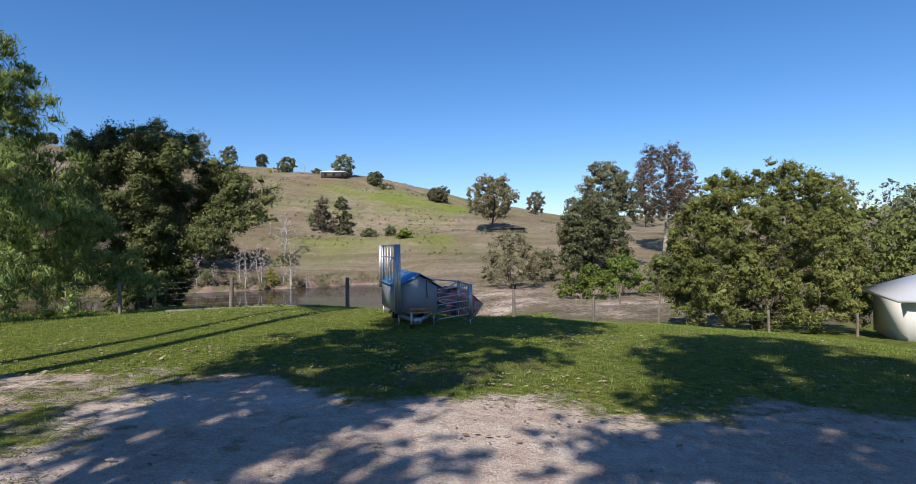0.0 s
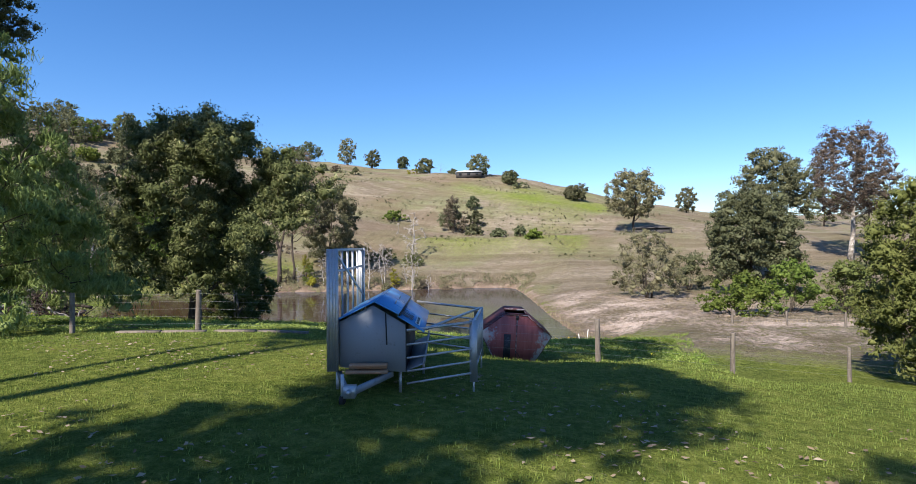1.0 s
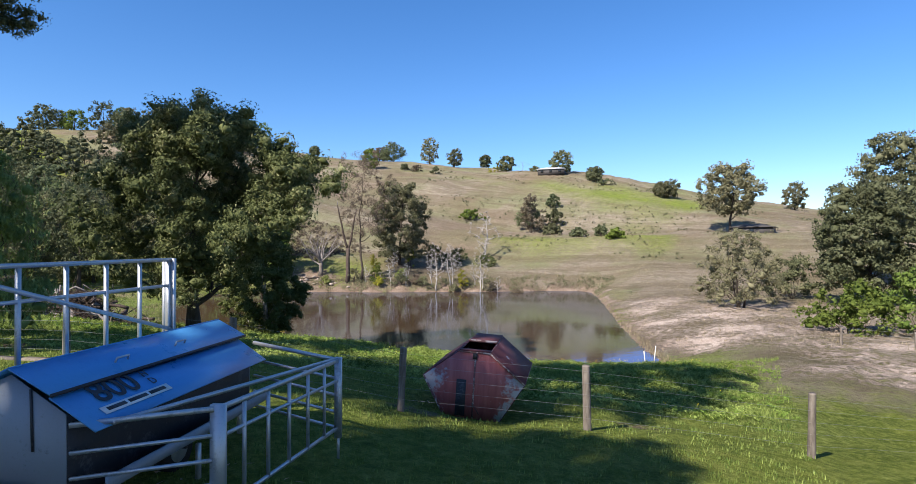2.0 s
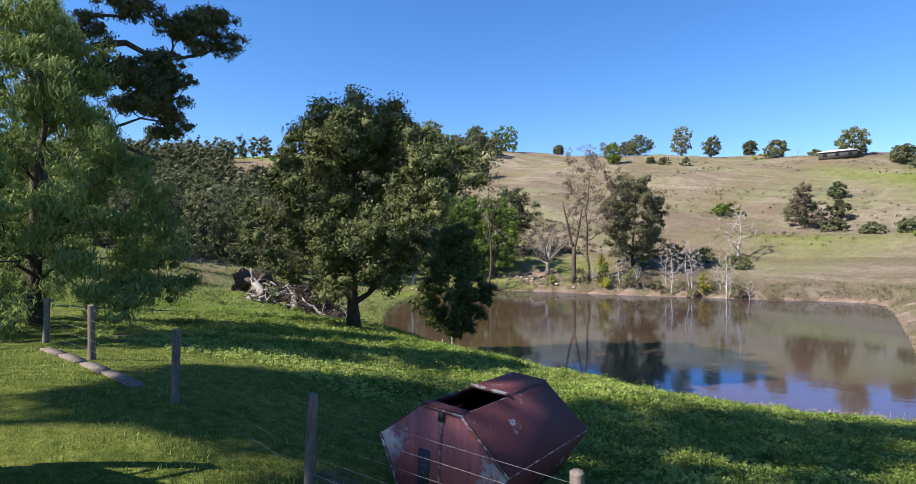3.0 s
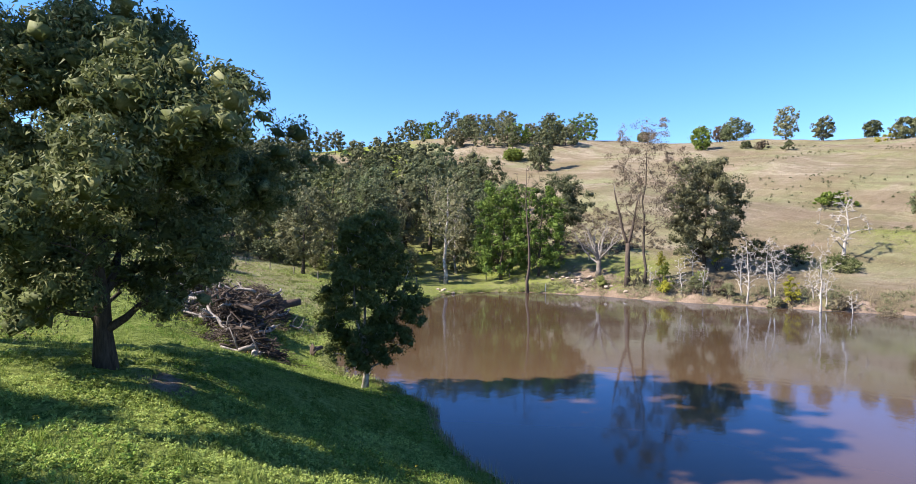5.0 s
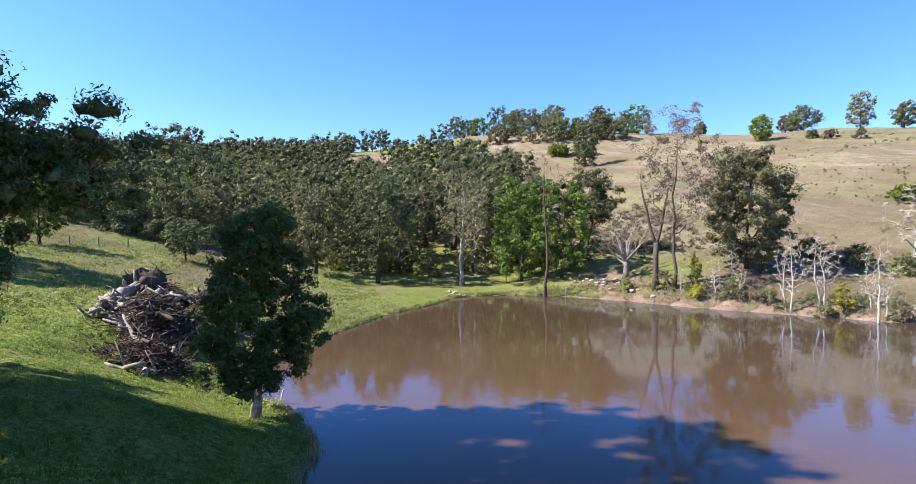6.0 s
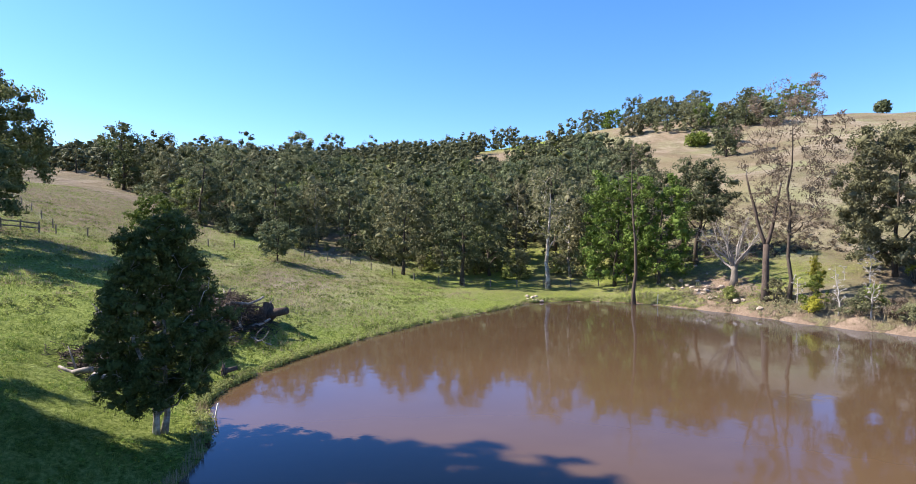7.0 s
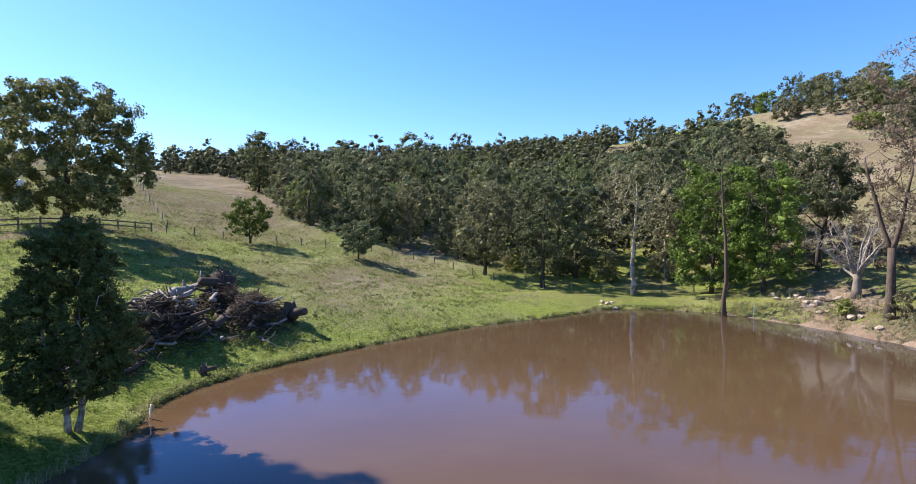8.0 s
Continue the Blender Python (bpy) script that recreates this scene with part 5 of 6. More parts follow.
# ---- stock feeder with folded-up creep panels ----
def creep_feeder():
    """Local axes: x across, y along the body, from the drawbar end."""
    ob = thing("creep_feeder", "galvanised stock feeder on a trailer with blue roof lids", "feeder", pose(-1.02, 17.35, -0.82, 0, 0, 20.5))
    w, length, floor_z, eave, apex = 0.62, 3.25, 0.40, 1.26, 1.60
    ends = [(-0.52, floor_z + 0.08), (w, floor_z - 0.02), (w, eave - 0.06), (0.06, apex - 0.06), (-0.52, eave)]
    for name, y in (("front_panel", 0.0), ("back_panel", length)):
        part(name, Geo().plate([(x, y, z) for x, z in ends], 0.012), GREY_STEEL, ob)
    part("side_panel", Geo().plate([(-w, 0.012, floor_z), (-w, length, floor_z), (-w, length, eave), (-w, 0.012, eave)], 0.01), GREY_STEEL, ob)
    # near black stands in for the shade over the trough
    part("side_panel", Geo().plate([(w - 0.01, 0.012, floor_z), (w - 0.01, length, floor_z), (w - 0.01, length, eave - 0.06), (w - 0.01, 0.012, eave - 0.06)], -0.01), BLACK_STEEL_AND_SHADE, ob, "side coloured near black for the deep shade over the trough")
    trough = Geo().plate([(w, 0.1, floor_z), (w + 0.32, 0.1, floor_z + 0.12), (w + 0.32, length - 0.1, floor_z + 0.12), (w, length - 0.1, floor_z)], 0.02)
    trough.beam((w + 0.32, 0.1, floor_z + 0.16), (w + 0.32, length - 0.1, floor_z + 0.16), 0.03, 0.12)
    part("trough", trough, GREY_STEEL, ob)
    # roof: a ridge cap to the far side and two stepped lids to the near side
    part("roof_sheet", Geo().plate([(-w - 0.06, -0.06, eave - 0.03), (-w - 0.06, length + 0.06, eave - 0.03), (0.1, length + 0.06, apex + 0.02), (0.1, -0.06, apex + 0.02)], -0.012), BLUE_SHEET, ob)
    upper = part("roof_lid", Geo().plate([(0.1, -0.06, apex + 0.01), (0.1, length + 0.06, apex + 0.01), (0.52, length + 0.06, 1.39), (0.52, -0.06, 1.39)], -0.014), BLUE_SHEET, ob)
    lower = part("roof_lid", Geo().plate([(0.49, -0.04, 1.36), (0.49, length - 0.1, 1.36), (0.95, length - 0.14, 1.08), (0.95, -0.04, 1.08)], -0.014), BLUE_SHEET, ob)
    for lid, y in ((upper, 1.0), (upper, 2.0)):
        g = Geo()
        g.tube([(0.36, y - 0.09, 1.47), (0.38, y - 0.09, 1.52), (0.38, y + 0.09, 1.52), (0.36, y + 0.09, 1.47)], 0.012, 5)
        part("lid_handle", g, GALVANISED, lid, "bare metal handle")
    part("lid_edge", Geo().beam((0.525, -0.06, 1.38), (0.525, length + 0.06, 1.38), 0.02, 0.03), BLACK_STEEL_AND_SHADE, upper)
    # the model figures on the lower lid, with plain bars where the maker's words stand
    z = lambda u: 1.36 - (1.36 - 1.08) * u + 0.022
    x = lambda u: 0.49 + 0.46 * u
    for body, y0, u, size in (("800", 0.28, 0.52, 0.36), ("H", 1.0, 0.28, 0.12), ("D", 1.0, 0.52, 0.12)):
        words = bpy.data.curves.new("figures", "FONT")
        words.body, words.size, words.extrude = body, size * 1.1, 0.001
        words.offset = 0.012 * size
        holder = bpy.data.objects.new("figures", words)
        mark = part("figures", bpy.data.meshes.new_from_object(holder), BLACK_STEEL_AND_SHADE, lower, "dark printed figures")
        bpy.data.objects.remove(holder)
        up = Vector((x(0) - x(1), 0, z(0) - z(1))).normalized()
        along_y = Vector((0, 1, 0))
        m = Matrix((along_y, up, along_y.cross(up))).transposed().to_4x4()
        m.translation = (x(u), y0, z(u) + 0.003)
        mark.matrix_basis = m
    for y0, y1, u0, u1 in ((0.2, 1.15, 0.62, 0.8),):
        part("decal", Geo().plate([(x(u0), y0, z(u0)), (x(u0), y1, z(u0)), (x(u1), y1, z(u1)), (x(u1), y0, z(u1))], -0.003), WHITE_WALL, lower)
    for y0, y1 in ((0.26, 0.5), (0.54, 0.8), (0.84, 1.08)):
        part("decal", Geo().plate([(x(0.67), y0, z(0.67) + 0.004), (x(0.67), y1, z(0.67) + 0.004), (x(0.75), y1, z(0.75) + 0.004), (x(0.75), y0, z(0.75) + 0.004)], -0.003), BLACK_STEEL_AND_SHADE, lower)
    g = Geo()
    g.beam((0.28, -0.014, eave + 0.16), (0.30, -0.014, 0.86), 0.02, 0.012)
    part("strap", g, BLACK_STEEL_AND_SHADE, ob)
    for x, y in ((-w + 0.05, 0.1), (w - 0.1, 0.1), (-w + 0.05, length - 0.1), (w - 0.1, length - 0.1), (w + 0.25, 1.6)):
        part("leg", Geo().beam((x, y, -0.03), (x, y, floor_z), 0.05, 0.05), GALVANISED, ob)
    for x in (-w + 0.03, w - 0.2):
        part("drawbar", Geo().beam((x * 0.9, 0.1, floor_z - 0.06), (-0.18 + x * 0.12, -0.85, floor_z - 0.12), 0.06, 0.1), GREY_STEEL, ob)
    for k, (x0, x1, y0, z0) in enumerate(((-0.36, 0.34, -0.34, 0.03), (-0.32, 0.31, -0.20, 0.085), (-0.30, 0.33, -0.32, 0.14))):
        part("step_board", Geo().box((x0, y0, floor_z + z0), (x1, y0 + 0.16, floor_z + z0 + 0.045)), STEP_WOOD, ob, "brown timber step board")
    part("hitch", Geo().box((-0.28, -0.98, floor_z - 0.2), (-0.1, -0.8, floor_z - 0.02)).tube([(-0.19, -1.0, floor_z - 0.1), (-0.19, -1.12, floor_z - 0.08)], [0.05, 0.03], 8), GALVANISED, ob)
    jockey = part("jockey_stand", Geo().tube([(-0.34, -0.72, 0.0), (-0.34, -0.72, floor_z + 0.12)], 0.03, 8), GALVANISED, ob)
    part("wheel", Geo().tube([(-0.38, -0.72, 0.09), (-0.30, -0.72, 0.09)], 0.09, 12), RUBBER, jockey)
    axle = part("axle", Geo().tube([(-w, 1.75, 0.3), (w, 1.75, 0.3)], 0.03, 8), BLACK_STEEL_AND_SHADE, ob)
    for x in (-w + 0.1, w - 0.25):
        part("wheel", Geo().tube([(x, 1.75, 0.27), (x + 0.16, 1.75, 0.27)], 0.27, 16), RUBBER, axle)
        part("rim", Geo().tube([(x - 0.006, 1.75, 0.27), (x + 0.166, 1.75, 0.27)], 0.16, 14), GALVANISED, axle)
    px = -w + 0.02
    # panel folded upright on the far side
    panel = part("folded_panel", Geo().beam((px, 0.0, 2.5), (px, length, 2.5), 0.05, 0.05), GALVANISED, ob)
    for y in np.linspace(0.1, length - 0.1, 6):
        part("bar", Geo().beam((px, y, 1.1), (px, y, 2.48), 0.04, 0.04), GALVANISED, panel)
    part("bar", Geo().beam((px, 0, 2.12), (px, length, 2.12), 0.03, 0.04), GALVANISED, panel)
    part("brace", Geo().beam((px + 0.03, 0.05, 2.42), (px + 0.03, length, 1.45), 0.02, 0.05), GALVANISED, panel)
    for y, z0 in ((0.0, 0.42), (length, 1.0)):
        g = Geo()
        for dx in (-0.10, -0.05, 0.0, 0.05):
            g.beam((px + dx, y - 0.05, z0), (px + dx, y - 0.05, 2.52), 0.045, 0.05)
        part("channel_post", g, GALVANISED, panel)
    # panels that stand open round the trough side
    near, far, root = (1.82, 0.43, 1.18), (2.12, 2.85, 1.15), (w + 0.04, length + 0.05, 1.28)
    for a, c in (((w + 0.02, 0.02, 1.1), near), (near, far), (far, root)):
        yard = part("yard_panel", Geo().beam(a, c, 0.04, 0.045), GALVANISED, ob)
        long_side = c is far
        for z in ((0.27,) if long_side else (0.25, 0.48, 0.71, 0.92)):
            part("rail", Geo().beam((*a[:2], a[2] - z), (*c[:2], c[2] - z), 0.028, 0.032), GALVANISED, yard)
        if long_side:
            for u in np.linspace(0.16, 0.84, 5):
                p = [a[i] + (c[i] - a[i]) * u for i in (0, 1, 2)]
                part("bar", Geo().beam((*p[:2], 0.22), p, 0.032, 0.032), GALVANISED, yard)
            part("rail", Geo().beam((*a[:2], 0.22), (*c[:2], 0.24), 0.03, 0.04), GALVANISED, yard)
    part("brace", Geo().beam((2.1, 2.83, 1.17), (0.98, 0.12, 1.11), 0.04, 0.04), GALVANISED, ob)
    for p, wide in ((near, 0.14), (far, 0.09)):
        g = Geo().box((p[0] - wide / 2, p[1] - 0.03, 0.1), (p[0] + wide / 2, p[1] + 0.03, p[2] + 0.04))
        part("corner_post", g.tube([(p[0], p[1], -0.2), (p[0], p[1], 0.2)], 0.02, 6), GALVANISED, ob)
    return ob


creep_feeder()


# ---- old red hay bin ----
def hay_bin():
    """A six-sided sheet-steel bin with sloping shoulders and an open hatch. Local x across the front, y to the back."""
    ob = thing("hay_bin", "faded red six-sided steel hay bin beside the fence", "bin", pose(-0.40, 25.48, -1.80, -0.5, 3.5, 17))
    half, foot, hip, top, cap, depth = 1.09, 0.60, 0.83, 1.42, 0.33, 2.33
    ring = [(-foot, 0.0), (foot, 0.0), (half, hip), (cap, top), (-cap, top), (-half, hip)]
    part("end_panel", Geo().plate([(x, 0, z) for x, z in ring], -0.02), RED_PAINT, ob, "red end sheet with scraped grey corners")
    # back, sides and roof take the red that has shade in its colour
    part("end_panel", Geo().plate([(x, depth, z) for x, z in ring], 0.02), RED_SHADED, ob)
    names = ("floor_plate", "lower_side", "shoulder", "roof_plate", "shoulder", "lower_side")
    for k in range(6):
        (xa, za), (xb, zb) = ring[k], ring[(k + 1) % 6]
        y0, y1 = (0.0, depth)
        if names[k] == "roof_plate":
            part("roof_plate", Geo().plate([(xa, 1.10, za + 0.02), (xb, 1.10, zb + 0.02), (xb, depth + 0.03, zb + 0.02), (xa, depth + 0.03, za + 0.02)], 0.02), RED_SHADED, ob)
            part("roof_plate", Geo().plate([(xa, -0.03, za + 0.02), (xb, -0.03, zb + 0.02), (xb, 0.14, zb + 0.02), (xa, 0.14, za + 0.02)], 0.02), RED_SHADED, ob)
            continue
        part(names[k], Geo().plate([(xa, y0, za), (xb, y0, zb), (xb, y1, zb), (xa, y1, za)], 0.018), RED_SHADED, ob)
        part("edge_strip", Geo().tube([(xb, -0.02, zb), (xb, depth + 0.02, zb)], 0.018, 5), RUST_TRIM, ob)
    for k in (2, 3, 5):
        (xa, za), (xb, zb) = ring[k], ring[(k + 1) % 6]
        part("edge_strip", Geo().beam((xa, -0.03, za), (xb, -0.03, zb), 0.025, 0.03), RUST_TRIM, ob, "pale scraped edge")
    part("seam", Geo().beam((0.02, -0.03, 0.02), (0.02, -0.03, top - 0.06), 0.035, 0.014), RUST_TRIM, ob, "scraped pale seam")
    part("slot", Geo().box((-0.36, -0.028, 0.05), (-0.15, -0.022, 0.82)), BLACK_STEEL_AND_SHADE, ob, "dark upright opening")
    part("latch", Geo().box((-0.03, -0.06, top - 0.14), (0.06, -0.03, top - 0.02)).tube([(0.0, -0.05, 0.34), (0.1, -0.06, 0.22), (0.16, -0.05, 0.12)], 0.008, 4), BLACK_STEEL_AND_SHADE, ob)
    part("hatch_rim", Geo().beam((-cap, 1.12, top + 0.05), (cap, 1.12, top + 0.05), 0.04, 0.06), RUST_TRIM, ob)
    return ob


hay_bin()


# ---- heaps of felled timber ----
def timber_heap(name, label, x, y, long, wide, tall, logs, sticks, seed, pale=0.35):
    ob = thing(name, label, "timber heap")
    rng = np.random.RandomState(seed)
    z0 = float(ground_height(x, y))
    slope = [(float(ground_height(x + a, y + c)) - float(ground_height(x - a, y - c))) / 4 for a, c in ((2, 0), (0, 2))]

    def stick(scale):
        a = rng.uniform(0, 6.28)
        u, v = rng.normal() * 0.38, rng.normal() * 0.38
        base = np.array([x + u * long, y + v * wide, 0])
        lift = tall * max(0.0, 1 - (u * u + v * v) * 1.6) * rng.uniform(0.1, 0.95)
        base[2] = z0 + (base[0] - x) * slope[0] + (base[1] - y) * slope[1] + lift
        d = np.array([np.cos(a) * 1.2, np.sin(a), rng.uniform(-0.35, 0.4)])
        length = scale * rng.uniform(0.6, 1.4)
        p = np.linspace(-0.5, 0.5, 6)[:, None] * d * length + base
        p[1:-1] += rng.normal(size=(4, 3)) * 0.07 * length
        g = z0 + (p[:, 0] - x) * slope[0] + (p[:, 1] - y) * slope[1]
        p[:, 2] = np.maximum(p[:, 2], g + 0.02)
        return p, length

    for _ in range(logs):
        p, length = stick(2.4)
        r = rng.uniform(0.06, 0.17)
        g = Geo().tube(p, r * np.linspace(1.15, 0.6, 6), 8)
        for _ in range(2):
            q = p[rng.randint(1, 5)]
            d = rng.normal(size=3)
            d[2] = abs(d[2])
            g.tube([q, q + d * 0.25, q + d * 0.5 + rng.normal(size=3) * 0.08], [r * 0.5, r * 0.35, r * 0.15], 5)
        part("log", g, DEADWOOD if rng.uniform() < pale else CHARRED, ob, soft=True)
    g = Geo()
    for _ in range(sticks):
        p, length = stick(1.3)
        g.tube(p, np.linspace(0.035, 0.008, 6) * rng.uniform(0.5, 1.3), 3, False)
    part("brushwood", g, BRUSH, ob)
    return ob


timber_heap("timber_heap", "heap of grey dead logs and brushwood on the bank", -41.8, 40.0, 5.6, 3.2, 3.0, 44, 1100, 1)
timber_heap("timber_heap", "long tangle of dark brushwood beside the pond", -48.6, 43.0, 4.6, 2.8, 2.6, 18, 1000, 2)
timber_heap("timber_heap", "scatter of broken sticks near the water's edge", -35.4, 40.4, 2.8, 3.0, 1.3, 10, 520, 3)
timber_heap("timber_heap", "pile of bleached grey logs at the end of the brushwood", -44.6, 37.0, 3.0, 1.6, 1.6, 24, 80, 5, 0.95)
timber_heap("timber_heap", "dark mound of stumps and branches on the slope", -49.8, 39.6, 4.4, 2.6, 2.0, 16, 700, 6, 0.2)


def big_log(label, a, b, r, seed, bark):
    """A thick fallen trunk with a burl, broken ends and stubs of limbs."""
    rng = np.random.RandomState(seed)
    ob = thing("big_log", label, "log")
    a, b = (np.array([x, y, float(ground_height(x, y)) + up]) for x, y, up in (a, b))
    u = np.linspace(0, 1, 9)[:, None]
    path = a + (b - a) * u + rng.normal(size=(9, 3)) * 0.07
    part("trunk", Geo().tube(path, r * np.array([0.7, 1.15, 1.3, 1.0, 1.05, 0.9, 0.95, 0.8, 0.5]), 10), bark, ob, soft=True)
    for k in (1, 3, 5, 6, 7):
        d = rng.normal(size=3)
        d[2] = abs(d[2]) + 0.3
        d /= np.linalg.norm(d)
        p = path[k]
        part("stub", Geo().tube([p, p + d * 0.7, p + d * rng.uniform(0.8, 1.2) + rng.normal(size=3) * 0.12], [r * 0.5, r * 0.34, r * 0.22], 6), bark, ob, soft=True)
    return ob


big_log("thick bleached trunk lying over the timber heap", (-43.6, 36.4, 0.9), (-50.8, 37.6, 1.7), 0.34, 1, DEADWOOD)
big_log("weathered grey trunk leaning on the timber heap", (-40.0, 38.2, 0.4), (-45.6, 39.6, 2.3), 0.28, 2, DEADWOOD)
big_log("dark burnt trunk across the timber heap", (-44.8, 42.0, 0.6), (-52.4, 41.2, 1.2), 0.36, 3, CHARRED)
big_log("pale crooked limb at the foot of the timber heap", (-36.4, 40.0, 0.15), (-39.6, 38.4, 1.3), 0.12, 4, DEADWOOD)


def sleeper(x0, y0, x1, y1, wide):
    """A split grey timber sleeper lying in the grass."""
    g = Geo().beam((x0, y0, float(ground_height(x0, y0)) + 0.005), (x1, y1, float(ground_height(x1, y1)) + 0.005), wide, 0.1)
    ob = part("timber_sleeper", g, SLEEPER)
    return tagged(ob, "old grey timber sleeper lying in the lawn's edge", "sleeper", "sleepers along the fence")


for ends in ((-11.5, 21.2, -10.2, 21.5), (-10.1, 21.55, -8.8, 21.8), (-8.5, 21.9, -7.3, 22.15), (-7.2, 22.2, -5.8, 22.55)):
    sleeper(*ends, 0.24)


def root_stump(label, x, y, up, size, turn, seed):
    """An upturned stump: a short bole and a ragged plate of roots."""
    rng = np.random.RandomState(seed)
    ob = thing("root_stump", label, "stump", pose(x, y, float(ground_height(x, y)) + up, 0, 0, turn))
    part("bole", Geo().tube([(0, 0, 0), (0.3 * size, 0.1, 0.25 * size), (1.5 * size, 0.2, 0.45 * size)], [0.42 * size, 0.34 * size, 0.26 * size], 10), CHARRED, ob, soft=True)
    bm = bmesh.new()
    bmesh.ops.create_icosphere(bm, subdivisions=3, radius=1.0)
    for q in bm.verts:
        d = q.co.copy()
        ragged = 1 + 0.55 * noise.noise(d * 1.7 + Vector((seed * 3.1, 0, 0))) + 0.45 * noise.noise(d * 4.5 + Vector((0, seed * 2.3, 0)))
        q.co = Vector((d.x * 0.34 - 0.12, d.y * ragged, d.z * ragged + 0.25)) * size * 0.78
    g = bpy.data.meshes.new("root_plate")
    bm.to_mesh(g)
    bm.free()
    part("root_plate", g, CHARRED, ob, "tangle of dark earthy roots")
    for k in range(11):
        a = 0.57 * k + rng.uniform(-0.25, 0.25)
        heading = Vector((rng.uniform(-0.5, 0.1), math.cos(a), math.sin(a) + 0.1)).normalized()
        start = Vector((-0.1, 0.45 * math.cos(a), 0.45 * math.sin(a) + 0.2)) * size
        path = crooked(rng, np.array(start), np.array(heading), rng.uniform(0.5, 1.1) * size, 4, 0.05, 0.3)
        part("root", Geo().tube(path, np.linspace(0.09, 0.015, len(path)) * size, 5, False), (CHARRED, DEADWOOD)[k % 3 == 0], ob, soft=True)
    return ob


root_stump("dark upturned stump at the back of the timber heap", -53.0, 37.4, 0.9, 1.45, 30, 1)
root_stump("ragged upturned stump on top of the timber heap", -50.6, 38.6, 1.7, 1.25, -20, 2)
root_stump("low burnt stump by the brushwood", -51.2, 45.0, 0.6, 1.2, 60, 3)
root_stump("small grey stump at the waterline", -38.6, 45.2, 0.25, 0.5, 100, 4)


def rock(seed, x, y, size):
    rng = np.random.RandomState(seed)
    bm = bmesh.new()
    bmesh.ops.create_icosphere(bm, subdivisions=2, radius=size)
    for v in bm.verts:
        n = noise.noise(v.co * (1.3 / size) + Vector((seed, 0, 0)))
        v.co *= 1 + 0.45 * n
        v.co.z *= 0.65
    me = bpy.data.meshes.new("rock")
    bm.to_mesh(me)
    bm.free()
    me.materials.append(STONE)
    ob = new("rock", me)
    ob.matrix_basis = at_ground(x, y, rng.uniform(0, 360), 1.0, -size * 0.2)
    return tagged(ob, "pale weathered rock on the pond's edge", "rock", "rocks round the pond")


ROCK_RNG = np.random.RandomState(8)
for k in range(46):
    if k < 30:
        x, y = -71.5 + ROCK_RNG.normal() * 4.0, 95.5 + ROCK_RNG.normal() * 1.6 - 0.2
    else:
        x, y = -76.3 + ROCK_RNG.normal() * 1.2, 74.0 + ROCK_RNG.normal() * 0.8
    if float(from_shore(x, y)[0]) > 0.15:
        rock(k, x, y, ROCK_RNG.uniform(0.12, 0.42))

for k, (x, y, h, lean) in enumerate([(-1.7, 57.6, 1.3, 5), (-2.2, 57.0, 1.1, -6), (-72.1, 89.3, 1.4, 2), (-31.5, 46.9, 0.9, 14), (-24.0, 108.5, 1.2, -3)]):
    stake = part("stake", Geo().box((-0.03, -0.03, -0.4), (0.03, 0.03, h), bevel=0.2), WHITE_WALL)
    stake.matrix_basis = pose(x, y, float(ground_height(x, y)), 0, lean, 20 * k)
    tagged(stake, "pale marker stake standing at the pond's edge", "stake", "stakes round the pond")

# fallen trunks on the slope and bank
for k, (x, y, length, turn, r) in enumerate([(-69.6, 97.2, 4.5, 215, 0.16), (-46.5, 159, 6.0, -10, 0.2), (-58, 101.5, 3.0, 190, 0.1)]):
    g = Geo().tube([(0, 0, r * 0.7), (length * 0.4, 0.2, r * 0.9), (length * 0.75, -0.1, r * 0.7), (length, 0.1, r * 0.5)], [r, r * 0.9, r * 0.7, r * 0.4], 8)
    z = [float(ground_height(x + math.cos(radians(turn)) * d, y + math.sin(radians(turn)) * d)) for d in (0, length)]
    log = part("fallen_log", g, CHARRED, soft=True)
    log.matrix_basis = pose(x, y, z[0], 0, -math.degrees(math.atan2(z[1] - z[0], length)), turn)
    tagged(log, "fallen dark trunk lying on the slope", "log", "fallen logs")


